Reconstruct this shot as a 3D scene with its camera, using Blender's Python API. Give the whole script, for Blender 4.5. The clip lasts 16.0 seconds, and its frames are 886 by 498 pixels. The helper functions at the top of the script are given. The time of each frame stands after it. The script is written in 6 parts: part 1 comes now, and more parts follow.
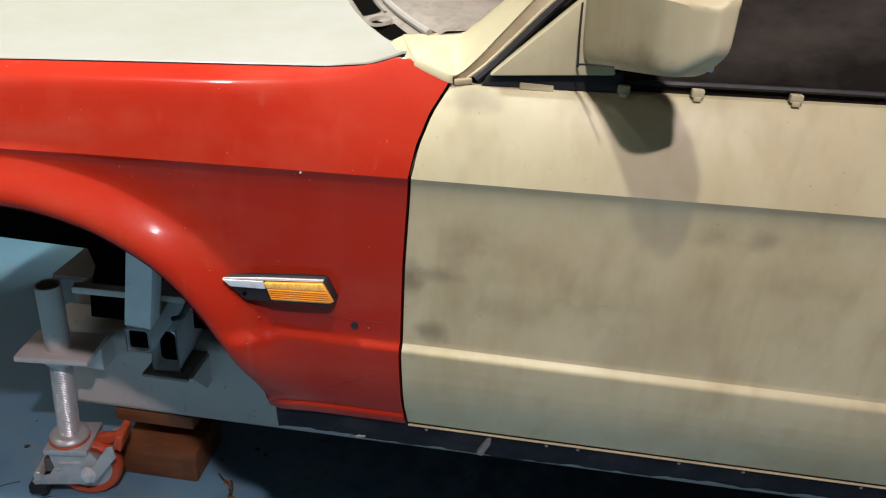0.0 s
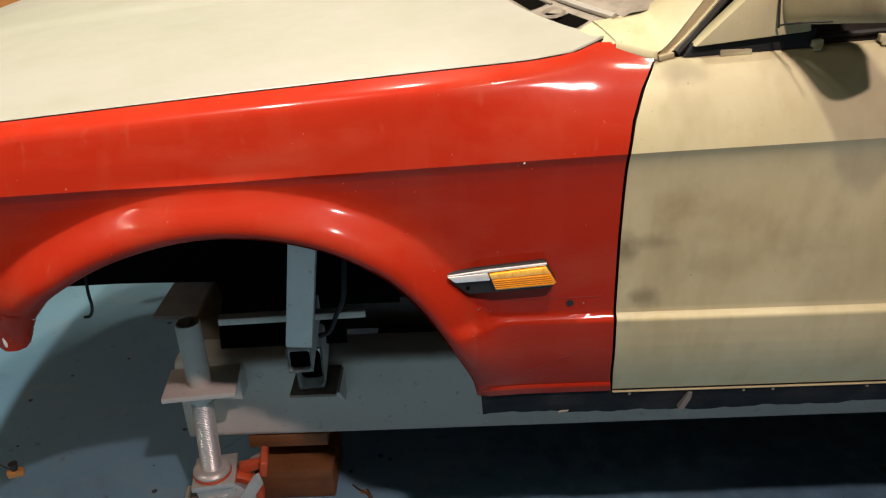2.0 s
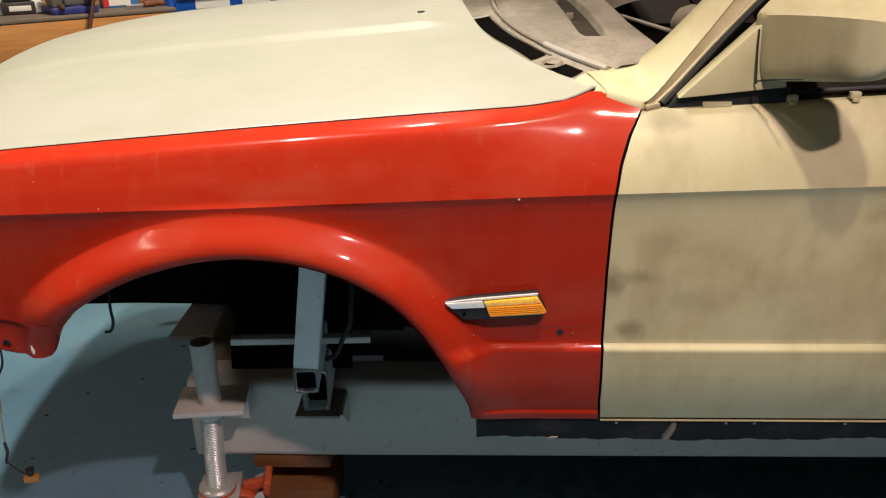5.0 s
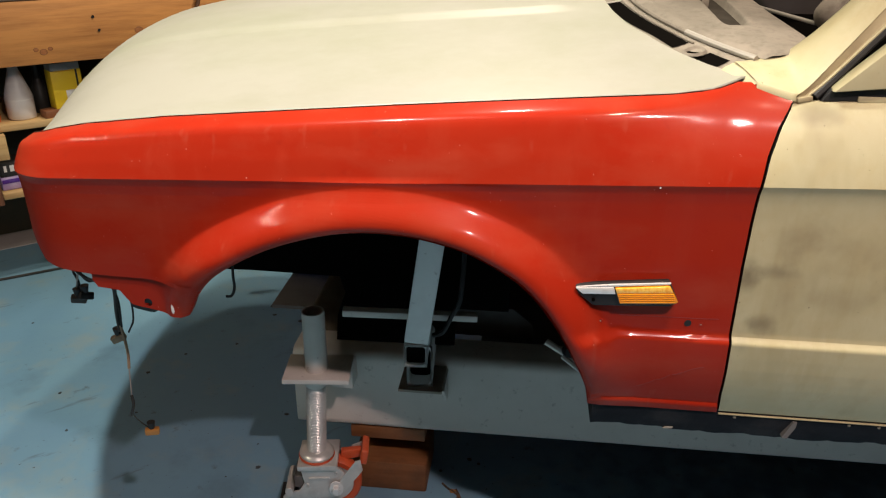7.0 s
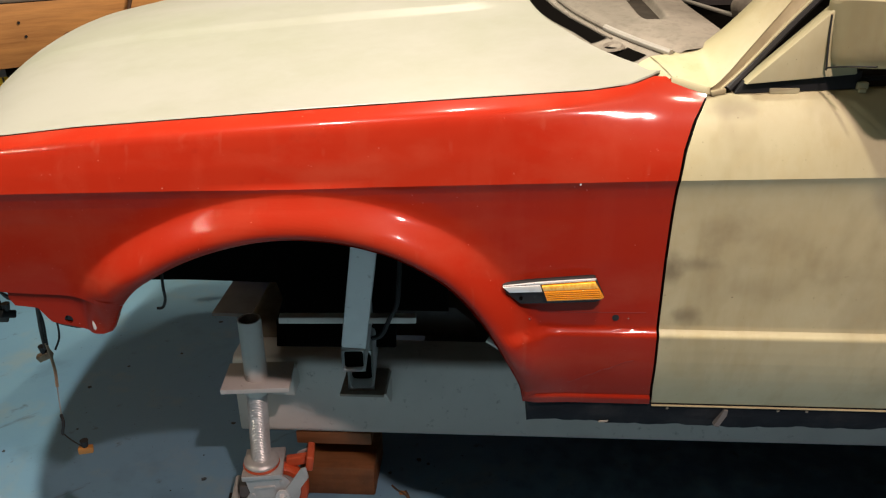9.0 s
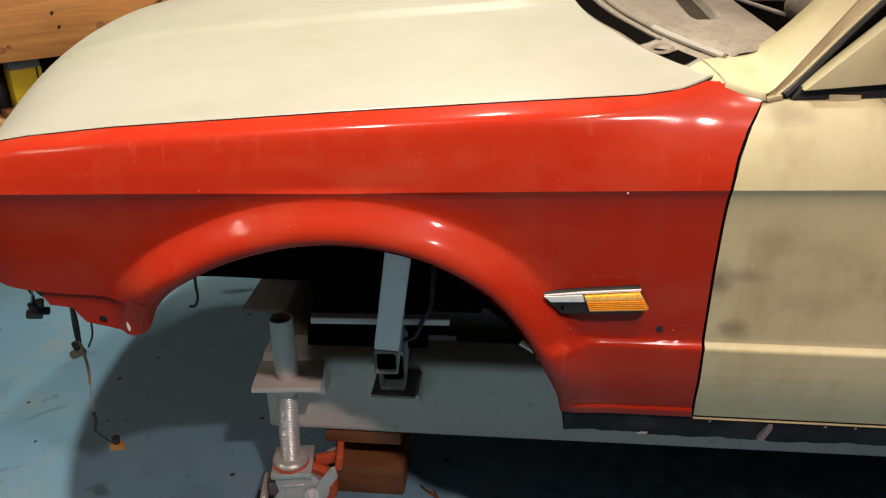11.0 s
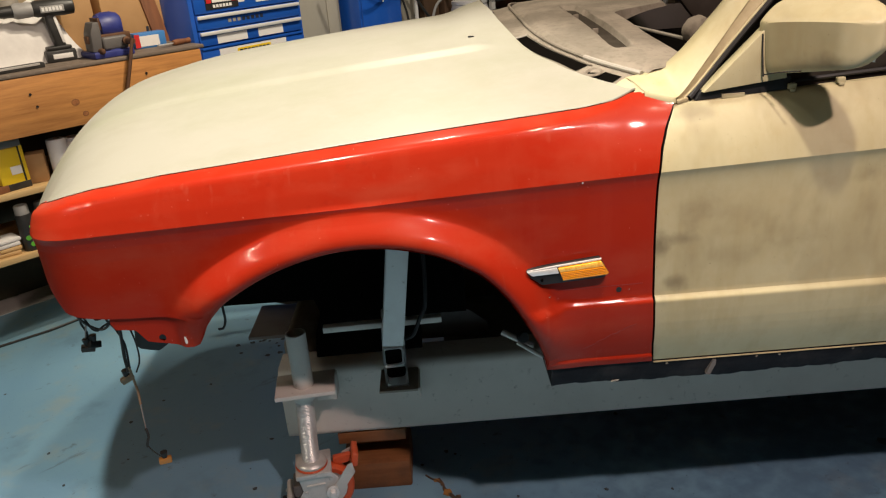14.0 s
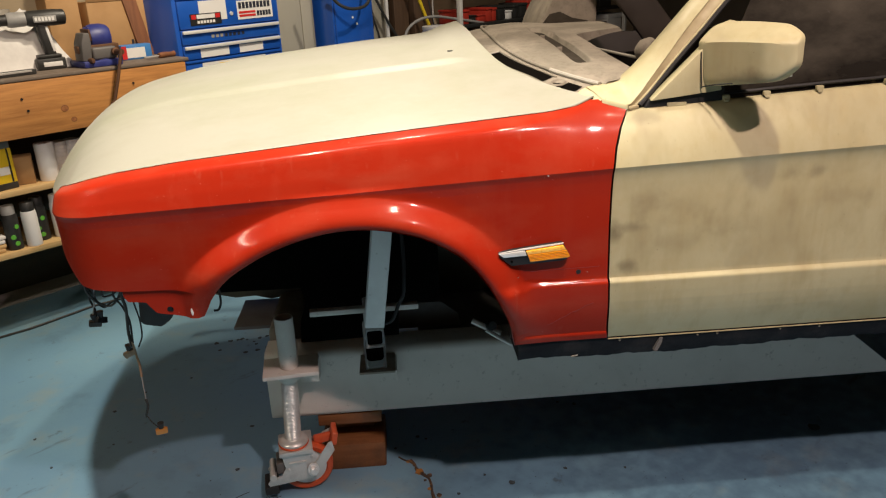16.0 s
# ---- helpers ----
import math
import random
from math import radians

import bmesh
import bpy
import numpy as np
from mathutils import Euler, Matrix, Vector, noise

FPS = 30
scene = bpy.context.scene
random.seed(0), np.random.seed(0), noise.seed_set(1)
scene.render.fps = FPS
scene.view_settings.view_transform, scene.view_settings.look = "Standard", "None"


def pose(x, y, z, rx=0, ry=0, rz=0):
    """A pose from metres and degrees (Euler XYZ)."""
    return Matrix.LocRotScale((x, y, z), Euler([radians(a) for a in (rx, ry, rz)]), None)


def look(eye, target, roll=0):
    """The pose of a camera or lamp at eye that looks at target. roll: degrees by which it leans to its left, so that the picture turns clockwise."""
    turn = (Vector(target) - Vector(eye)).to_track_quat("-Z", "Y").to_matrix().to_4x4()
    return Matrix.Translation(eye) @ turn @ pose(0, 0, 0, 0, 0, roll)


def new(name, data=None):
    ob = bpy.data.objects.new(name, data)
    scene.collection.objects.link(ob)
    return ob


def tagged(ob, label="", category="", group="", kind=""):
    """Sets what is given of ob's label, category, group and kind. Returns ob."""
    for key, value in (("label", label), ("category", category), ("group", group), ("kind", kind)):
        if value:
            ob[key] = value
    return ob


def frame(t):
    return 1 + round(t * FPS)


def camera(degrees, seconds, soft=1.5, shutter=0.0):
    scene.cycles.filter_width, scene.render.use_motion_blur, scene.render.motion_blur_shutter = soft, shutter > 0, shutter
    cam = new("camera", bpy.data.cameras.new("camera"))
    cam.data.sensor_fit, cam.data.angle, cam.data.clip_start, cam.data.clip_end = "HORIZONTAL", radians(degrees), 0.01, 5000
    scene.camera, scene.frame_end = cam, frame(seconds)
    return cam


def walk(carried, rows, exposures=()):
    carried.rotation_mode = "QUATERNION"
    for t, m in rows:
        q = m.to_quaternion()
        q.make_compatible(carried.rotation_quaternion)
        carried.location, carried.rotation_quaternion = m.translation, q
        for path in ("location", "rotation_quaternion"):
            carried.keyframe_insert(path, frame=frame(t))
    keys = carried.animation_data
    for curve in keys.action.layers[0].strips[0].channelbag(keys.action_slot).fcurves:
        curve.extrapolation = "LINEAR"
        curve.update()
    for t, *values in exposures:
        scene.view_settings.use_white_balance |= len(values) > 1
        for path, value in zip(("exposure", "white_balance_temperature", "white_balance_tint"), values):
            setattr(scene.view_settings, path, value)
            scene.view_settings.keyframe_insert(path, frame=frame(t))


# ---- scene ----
cam = camera(60.2, 16.0, soft=1.2)
PATH = [
    (0, (0.198, -0.941, 1.449), (0.053, 0.849, 0.57), 4.6),
    (0.5, (0.017, -0.924, 1.434), (-0.152, 0.827, 0.481), 2.6),
    (1, (-0.069, -0.853, 1.441), (-0.235, 0.839, 0.387), -1.0),
    (1.5, (-0.137, -0.899, 1.453), (-0.185, 0.875, 0.53), -3.1),
    (2, (-0.186, -1.021, 1.445), (-0.199, 0.776, 0.567), -2.2),
    (2.5, (-0.176, -1.088, 1.46), (-0.207, 0.737, 0.645), -1.4),
    (3, (-0.168, -1.102, 1.453), (-0.214, 0.735, 0.663), -0.9),
    (5.5, (-0.16, -1.106, 1.465), (-0.216, 0.734, 0.684), -0.5),
    (6, (-0.227, -1.109, 1.464), (-0.348, 0.72, 0.664), 0.3),
    (6.5, (-0.305, -1.132, 1.469), (-0.544, 0.678, 0.653), -0.1),
    (7, (-0.28, -1.129, 1.467), (-0.481, 0.683, 0.645), 0.5),
    (7.5, (-0.239, -1.113, 1.467), (-0.382, 0.702, 0.638), 0.9),
    (8, (-0.215, -1.112, 1.469), (-0.308, 0.708, 0.645), 0.2),
    (8.5, (-0.214, -1.111, 1.474), (-0.3, 0.71, 0.652), -0.2),
    (9, (-0.222, -1.108, 1.473), (-0.324, 0.708, 0.64), -0.4),
    (11.5, (-0.253, -1.066, 1.489), (-0.444, 0.728, 0.626), 0.4),
    (12, (-0.250, -1.091, 1.484), (-0.502, 0.705, 0.641), 2.2),
    (12.5, (-0.307, -1.180, 1.487), (-0.519, 0.601, 0.600), 1.7),
    (13, (-0.361, -1.328, 1.499), (-0.468, 0.472, 0.636), -3.1),
    (13.5, (-0.387, -1.398, 1.535), (-0.411, 0.429, 0.722), -4.1),
    (14, (-0.343, -1.386, 1.533), (-0.35, 0.464, 0.774), -4.7),
    (14.5, (-0.291, -1.379, 1.518), (-0.356, 0.472, 0.763), -4.3),
    (15, (-0.323, -1.476, 1.527), (-0.353, 0.389, 0.804), -4.0),
    (15.5, (-0.399, -1.578, 1.52), (-0.354, 0.294, 0.816), -3.0),
    (16, (-0.398, -1.608, 1.523), (-0.297, 0.263, 0.824), -2.6),
]
# the picture starts cooler and darker and warms up on the way
EXPOSURE = [(0.0, -0.12, 5300, 8), (0.5, -0.19, 5300, 9), (1.0, -0.27, 5400, 10), (1.5, -0.18, 6000, 10), (2.0, -0.17, 6150, 10), (3.0, -0.14, 6200, 10), (7.0, -0.14, 6150, 9), (11.5, -0.16, 6250, 10), (14.0, -0.06, 6350, 10), (16.0, -0.04, 6400, 10)]
walk(cam, [(t, look(eye, target, roll)) for t, eye, target, roll in PATH], EXPOSURE)


# ---- light ----
world = bpy.data.worlds.new("world")
world.use_nodes = True
world.node_tree.nodes["Background"].inputs["Color"].default_value = (0.05, 0.055, 0.06, 1)
world.node_tree.nodes["Background"].inputs["Strength"].default_value = 0.05
scene.world = world
BENCH = (-1.847, 1.868, 0.0)      # the bench's front face runs through this point
BENCH_YAW = 42.0                  # the room stands askew to the car


def room(u, v, z=0.0):
    """A place in the room's own axes: u along the bench wall, v towards that wall."""
    c, k = math.cos(radians(BENCH_YAW)), math.sin(radians(BENCH_YAW))
    return Vector((BENCH[0] + c * u - k * v, BENCH[1] + k * u + c * v, z))


LAMPS = [
    # place, turn about z, length, width, watts, colour
    ((0.52, -1.50, 2.85), 42.0, 0.09, 0.07, 65.0, (1.0, 0.73, 0.645)),
    ((0.20, -0.89, 3.05), 42.0, 0.09, 0.07, 36.0, (1.0, 0.85, 0.64)),
    # added fill without a known source: lifts bench, dash and far side
    ((-0.50, 1.20, 3.05), 42.0, 0.10, 0.08, 30.0, (1.0, 0.86, 0.65)),
]
for place, turn, length, width, watts, tone in LAMPS:
    data = bpy.data.lights.new("area_light", "AREA")
    data.shape, data.size, data.size_y, data.energy, data.color = "RECTANGLE", length, width, watts, tone
    lamp = new("area_light", data)
    lamp.matrix_world = pose(*place, 0, 0, turn)
# a tube light beyond the nose of the car
data = bpy.data.lights.new("strip_light", "AREA")
data.shape, data.size, data.size_y, data.energy, data.color = "RECTANGLE", 0.7, 0.024, 15.0, (1.0, 0.84, 0.64)
new("strip_light", data).matrix_world = look((-2.45, -0.80, 2.60), (-0.9, 0.0, 0.9))
# a shaded work light over the nose
data = bpy.data.lights.new("work_light", "SPOT")
data.energy, data.color, data.spot_size, data.spot_blend, data.shadow_soft_size = 248.0, (1.0, 0.925, 0.76), radians(78), 0.35, 0.035
new("work_light", data).matrix_world = pose(-0.92, -0.10, 2.82)
# an added fill spot, no lamp known here, brightens the wall beyond the car
data = bpy.data.lights.new("wall_fill", "SPOT")
data.energy, data.color, data.spot_size, data.spot_blend, data.shadow_soft_size = 120.0, (1.0, 0.90, 0.74), radians(95), 0.6, 0.04
new("wall_fill", data).matrix_world = look(room(2.7, -0.75, 3.0), room(2.8, 0.75, 1.2))
# a spot added to brighten the bench, its source not known
data = bpy.data.lights.new("bench_fill", "SPOT")
data.energy, data.color, data.spot_size, data.spot_blend, data.shadow_soft_size = 150.0, (1.0, 0.86, 0.66), radians(82), 0.5, 0.03
new("bench_fill", data).matrix_world = look(room(0.7, -0.95, 2.9), room(0.7, 0.45, 1.25))


# ---- materials ----
def shader(name, colour, rough=0.5, metal=0.0, coat=0.0, vary=(), spots=(), bump=0.0, bump_scale=200.0, emit=0.0, random=0.0, transmission=0.0, specular=0.5, coat_rough=0.08, dull=None):
    """A principled material. vary: rows of (scale, stretch, from, to, colour, how much[, detail]) of noise-shaped stains laid over the base."""
    m = bpy.data.materials.new(name)
    m.use_nodes = True
    nt = m.node_tree
    b = nt.nodes["Principled BSDF"]
    b.inputs["Roughness"].default_value, b.inputs["Metallic"].default_value = rough, metal
    b.inputs["Coat Weight"].default_value, b.inputs["Coat Roughness"].default_value = coat, coat_rough
    b.inputs["Specular IOR Level"].default_value = specular
    b.inputs["Transmission Weight"].default_value = transmission
    co = nt.nodes.new("ShaderNodeTexCoord")
    rgb = nt.nodes.new("ShaderNodeRGB")
    rgb.outputs[0].default_value = (*colour, 1)
    last = rgb.outputs[0]
    if random:
        info = nt.nodes.new("ShaderNodeObjectInfo")
        hsv = nt.nodes.new("ShaderNodeHueSaturation")
        mr = nt.nodes.new("ShaderNodeMapRange")
        mr.inputs["To Min"].default_value, mr.inputs["To Max"].default_value = 1 - random, 1 + random
        nt.links.new(info.outputs["Random"], mr.inputs["Value"])
        nt.links.new(mr.outputs[0], hsv.inputs["Value"])
        nt.links.new(last, hsv.inputs["Color"])
        last = hsv.outputs[0]
    rough_last = None
    for i, row in enumerate(vary):
        scale, stretch, lo, hi, tint, much = row[:6]
        mp = nt.nodes.new("ShaderNodeMapping")
        mp.inputs["Scale"].default_value = stretch
        mp.inputs["Location"].default_value = (3.7 * i, 1.3 * i, 5.1 * i)
        nt.links.new(co.outputs["Object"], mp.inputs["Vector"])
        no = nt.nodes.new("ShaderNodeTexNoise")
        no.inputs["Scale"].default_value, no.inputs["Detail"].default_value = scale, (row[6] if len(row) > 6 else 6)
        no.inputs["Roughness"].default_value = 0.62
        nt.links.new(mp.outputs[0], no.inputs["Vector"])
        mr = nt.nodes.new("ShaderNodeMapRange")
        mr.inputs["From Min"].default_value, mr.inputs["From Max"].default_value = lo, hi
        mr.inputs["To Max"].default_value = much
        nt.links.new(no.outputs[0], mr.inputs["Value"])
        mix = nt.nodes.new("ShaderNodeMix")
        mix.data_type = "RGBA"
        nt.links.new(mr.outputs[0], mix.inputs[0])
        nt.links.new(last, mix.inputs[6])
        mix.inputs[7].default_value = (*tint, 1)
        last = mix.outputs[2]
        if i == 0:
            rr = nt.nodes.new("ShaderNodeMapRange")
            rr.inputs["From Min"].default_value, rr.inputs["From Max"].default_value = 0.3, 0.7
            rr.inputs["To Min"].default_value, rr.inputs["To Max"].default_value = rough * 0.85, min(1.0, rough * 1.2)
            nt.links.new(no.outputs[0], rr.inputs["Value"])
            nt.links.new(rr.outputs[0], b.inputs["Roughness"])
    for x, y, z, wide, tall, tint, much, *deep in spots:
        # one soft, ragged patch: wide and tall in metres
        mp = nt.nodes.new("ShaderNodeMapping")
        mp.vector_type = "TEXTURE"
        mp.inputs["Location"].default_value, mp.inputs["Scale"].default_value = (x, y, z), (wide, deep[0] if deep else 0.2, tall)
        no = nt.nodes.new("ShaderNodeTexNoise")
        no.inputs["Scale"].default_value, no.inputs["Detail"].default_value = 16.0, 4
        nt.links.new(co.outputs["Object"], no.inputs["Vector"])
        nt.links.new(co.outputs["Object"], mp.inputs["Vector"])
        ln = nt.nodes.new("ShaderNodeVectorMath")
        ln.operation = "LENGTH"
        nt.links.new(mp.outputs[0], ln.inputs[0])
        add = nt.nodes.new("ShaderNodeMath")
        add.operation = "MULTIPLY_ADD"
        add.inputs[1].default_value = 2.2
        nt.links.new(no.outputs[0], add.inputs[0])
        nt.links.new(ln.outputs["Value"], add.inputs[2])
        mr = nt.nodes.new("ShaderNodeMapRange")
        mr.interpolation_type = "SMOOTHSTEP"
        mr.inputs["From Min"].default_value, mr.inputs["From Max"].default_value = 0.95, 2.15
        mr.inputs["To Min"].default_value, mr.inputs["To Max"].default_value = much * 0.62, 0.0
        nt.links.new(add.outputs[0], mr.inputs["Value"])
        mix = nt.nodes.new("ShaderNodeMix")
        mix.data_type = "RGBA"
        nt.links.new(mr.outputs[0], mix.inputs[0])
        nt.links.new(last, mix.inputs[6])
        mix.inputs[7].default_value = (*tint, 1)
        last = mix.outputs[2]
    nt.links.new(last, b.inputs["Base Color"])
    if dull:
        # dust takes the gloss off in patches
        no = nt.nodes.new("ShaderNodeTexNoise")
        no.inputs["Scale"].default_value, no.inputs["Detail"].default_value = dull, 5
        nt.links.new(co.outputs["Object"], no.inputs["Vector"])
        mr = nt.nodes.new("ShaderNodeMapRange")
        mr.inputs["From Min"].default_value, mr.inputs["From Max"].default_value = 0.44, 0.60
        mr.inputs["To Min"].default_value, mr.inputs["To Max"].default_value = coat * 1.3, coat * 0.45
        nt.links.new(no.outputs[0], mr.inputs["Value"])
        nt.links.new(mr.outputs[0], b.inputs["Coat Weight"])
    if emit:
        nt.links.new(last, b.inputs["Emission Color"])
        b.inputs["Emission Strength"].default_value = emit
    if bump:
        no = nt.nodes.new("ShaderNodeTexNoise")
        no.inputs["Scale"].default_value, no.inputs["Detail"].default_value = bump_scale, 4
        nt.links.new(co.outputs["Object"], no.inputs["Vector"])
        bp = nt.nodes.new("ShaderNodeBump")
        bp.inputs["Strength"].default_value, bp.inputs["Distance"].default_value = bump, 0.002
        nt.links.new(no.outputs[0], bp.inputs["Height"])
        nt.links.new(bp.outputs[0], b.inputs["Normal"])
        nt.links.new(bp.outputs[0], b.inputs["Coat Normal"])
    return m


ONE = (1, 1, 1)
WHITE = shader("white_sticker", (0.74, 0.72, 0.70), 0.5, vary=((18.0, ONE, 0.5, 0.8, (0.6, 0.58, 0.55), 0.5),))
SCRATCH = shader("scratched_red", (0.22, 0.02, 0.015), 0.7)
RED = shader("red_paint", (0.322, 0.0190, 0.0065), 0.30, specular=0.04, coat=0.22, coat_rough=0.085, dull=5.0, bump=0.05, bump_scale=30, vary=(
    (3.0, (1, 1, 1), 0.45, 0.75, (0.345, 0.034, 0.013), 0.6),
    (9.0, (0.7, 1, 1.4), 0.50, 0.74, (0.355, 0.068, 0.036), 0.35),
    (2.6, (6, 6, 0.35), 0.56, 0.72, (0.37, 0.050, 0.025), 0.22),
    (1.2, (30, 30, 0.4), 0.66, 0.72, (0.36, 0.10, 0.062), 0.14, 2),
    (45.0, (1, 1, 1), 0.60, 0.76, (0.22, 0.012, 0.006), 0.30),
    (150.0, ONE, 0.735, 0.79, (0.65, 0.25, 0.2), 0.6, 2)))
GRIME, SOOT = (0.16, 0.115, 0.06), (0.09, 0.065, 0.04)
# hand marks and sanding dust: place, width, height, colour, strength
SMUDGES = [(0.080, 0, 0.940, 0.026, 0.045, SOOT, 1.0), (0.125, 0, 0.945, 0.050, 0.020, SOOT, 0.7), (0.135, 0, 1.000, 0.060, 0.050, GRIME, 0.5), (0.110, 0, 0.848, 0.030, 0.026, SOOT, 0.85),
           (0.090, 0, 0.806, 0.025, 0.040, SOOT, 0.6), (0.146, 0.04, 1.190, 0.055, 0.022, SOOT, 0.65), (0.206, 0, 0.990, 0.090, 0.060, GRIME, 0.45), (0.350, 0, 0.925, 0.090, 0.060, GRIME, 0.4),
           (0.240, 0, 0.900, 0.100, 0.040, GRIME, 0.4), (0.482, 0, 1.053, 0.035, 0.022, SOOT, 0.6), (0.540, 0, 1.050, 0.030, 0.022, SOOT, 0.6), (0.600, 0, 0.985, 0.120, 0.070, GRIME, 0.4),
           (0.345, -0.09, 1.272, 0.075, 0.030, SOOT, 1.0)]
CREAM = shader("cream_primer", (0.496, 0.457, 0.288), 0.50, specular=0.3, coat=0.06, coat_rough=0.3, vary=(
    (4.5, (1, 1, 0.6), 0.42, 0.72, (0.385, 0.324, 0.168), 0.75),
    (2.6, (1.3, 1, 1.1), 0.50, 0.72, (0.240, 0.188, 0.101), 0.4, 2),
    (7.0, (1.6, 1, 0.8), 0.52, 0.74, (0.240, 0.188, 0.101), 0.4, 3),
    (30.0, ONE, 0.50, 0.80, (0.441, 0.368, 0.202), 0.55),
    (2.2, (9, 9, 0.8), 0.54, 0.72, (0.368, 0.301, 0.156), 0.45),
    (200.0, ONE, 0.735, 0.775, (0.083, 0.062, 0.035), 0.8, 2)), spots=SMUDGES, bump=0.06, bump_scale=600)
# same primer as CREAM, coloured darker to offset strong light on the bonnet
HOOD_CREAM = shader("dimmed_hood_primer", (0.307, 0.294, 0.249), 0.44, specular=0.3, coat=0.05, coat_rough=0.3, vary=(
    (2.4, (1, 1.5, 1), 0.42, 0.68, (0.258, 0.257, 0.192), 0.9),
    (6.0, (0.8, 1.4, 1), 0.54, 0.76, (0.244, 0.235, 0.177), 0.35),
    (24.0, ONE, 0.52, 0.80, (0.320, 0.310, 0.274), 0.35),
    (240.0, ONE, 0.76, 0.80, (0.178, 0.144, 0.093), 0.6, 2)), bump=0.05, bump_scale=600)
SILL = shader("black_underseal", (0.010, 0.012, 0.016), 0.7, specular=0.12, vary=((40.0, (0.4, 1, 1), 0.70, 0.76, (0.35, 0.33, 0.30), 0.5), (12.0, ONE, 0.5, 0.7, (0.03, 0.03, 0.032), 0.8)), bump=0.5, bump_scale=120)
BLACK = shader("black_rubber", (0.012, 0.012, 0.013), 0.6, vary=((20.0, ONE, 0.5, 0.8, (0.03, 0.028, 0.026), 0.6),))
UNDERBODY = shader("dark_underbody", (0.070, 0.064, 0.046), 0.8, vary=((9.0, ONE, 0.45, 0.75, (0.115, 0.100, 0.070), 0.8),), bump=0.5, bump_scale=80)
# the pale patches paint the haze of reflections as well as dust
GLASS = shader("dark_window_glass", (0.016, 0.014, 0.012), 0.07, vary=((3.0, (1, 1, 2), 0.42, 0.72, (0.085, 0.074, 0.060), 0.9), (60.0, ONE, 0.68, 0.76, (0.10, 0.10, 0.09), 0.3)))
# near-black that stands in for the shade of holes and hollow spaces
VOID = shader("shade_black", (0.004, 0.0035, 0.003), 0.95, specular=0.0)
# dash grey darkened: the shade of recesses is put into this colour
SLOT = shader("dusty_shaded_slot", (0.040, 0.034, 0.027), 0.95, specular=0.03, vary=((30.0, ONE, 0.45, 0.75, (0.075, 0.063, 0.05), 0.6),))
DASH = shader("dusty_grey_dash", (0.19, 0.165, 0.132), 0.85, specular=0.15, vary=((6.0, ONE, 0.42, 0.70, (0.34, 0.295, 0.24), 0.8), (60.0, ONE, 0.5, 0.8, (0.075, 0.065, 0.05), 0.5)), bump=0.3, bump_scale=300)
AMBER = shader("amber_lens", (0.85, 0.33, 0.01), 0.18, coat=0.8, vary=((60.0, ONE, 0.5, 0.8, (0.6, 0.2, 0.0), 0.4),))
AMBER_PALE = shader("pale_amber_reflector", (0.95, 0.58, 0.10), 0.22, coat=0.8, vary=((240.0, (1, 1, 0.5), 0.45, 0.60, (0.85, 0.36, 0.02), 0.8),))
CHROME = shader("chrome", (0.88, 0.88, 0.87), 0.30, metal=0.45, vary=((30.0, ONE, 0.5, 0.8, (0.6, 0.58, 0.55), 0.6),))
STEEL_GREY = shader("grey_painted_steel", (0.64, 0.61, 0.56), 0.5, vary=((6.0, ONE, 0.45, 0.75, (0.54, 0.51, 0.465), 0.7), (50.0, ONE, 0.62, 0.74, (0.16, 0.14, 0.12), 0.5)), bump=0.1, bump_scale=150)
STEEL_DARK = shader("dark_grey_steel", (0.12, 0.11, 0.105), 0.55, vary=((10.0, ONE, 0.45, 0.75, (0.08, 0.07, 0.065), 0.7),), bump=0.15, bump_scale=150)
STEEL_BROWN = shader("brown_tinted_steel", (0.26, 0.225, 0.175), 0.55, vary=((20.0, ONE, 0.45, 0.75, (0.16, 0.13, 0.095), 0.7),), bump=0.15)
ALUMINIUM = shader("pale_aluminium", (0.80, 0.79, 0.77), 0.38, metal=0.25, vary=((30.0, (1, 6, 6), 0.45, 0.75, (0.66, 0.65, 0.63), 0.6),))
PALE_STEEL = shader("pale_grey_paint", (0.74, 0.76, 0.75), 0.45, vary=((8.0, ONE, 0.45, 0.75, (0.60, 0.61, 0.60), 0.7), (50.0, ONE, 0.64, 0.74, (0.25, 0.22, 0.19), 0.5)), bump=0.1, bump_scale=150)
ZINC = shader("zinc_steel", (0.70, 0.68, 0.65), 0.38, metal=0.5, vary=((25.0, ONE, 0.45, 0.75, (0.48, 0.46, 0.44), 0.8),))
ORANGE_WHEEL = shader("orange_polyurethane", (0.62, 0.10, 0.03), 0.45, vary=((30.0, ONE, 0.5, 0.8, (0.35, 0.05, 0.02), 0.6),))
# its one spot paints the floor under the car's side darker against excess light
FLOOR = shader("blue_floor_paint", (0.161, 0.304, 0.435), 0.45, vary=(
    (1.1, ONE, 0.42, 0.72, (0.204, 0.357, 0.444), 0.9),
    (5.0, ONE, 0.54, 0.74, (0.270, 0.331, 0.322), 0.7),
    (16.0, ONE, 0.64, 0.74, (0.078, 0.113, 0.122), 0.75),
    (5.0, (0.6, 3.2, 1), 0.66, 0.72, (0.078, 0.104, 0.113), 0.6),
    (2.4, ONE, 0.58, 0.72, (0.104, 0.183, 0.252), 0.6),
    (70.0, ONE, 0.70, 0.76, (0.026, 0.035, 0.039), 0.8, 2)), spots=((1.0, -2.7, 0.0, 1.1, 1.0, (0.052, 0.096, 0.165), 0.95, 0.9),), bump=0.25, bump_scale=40)
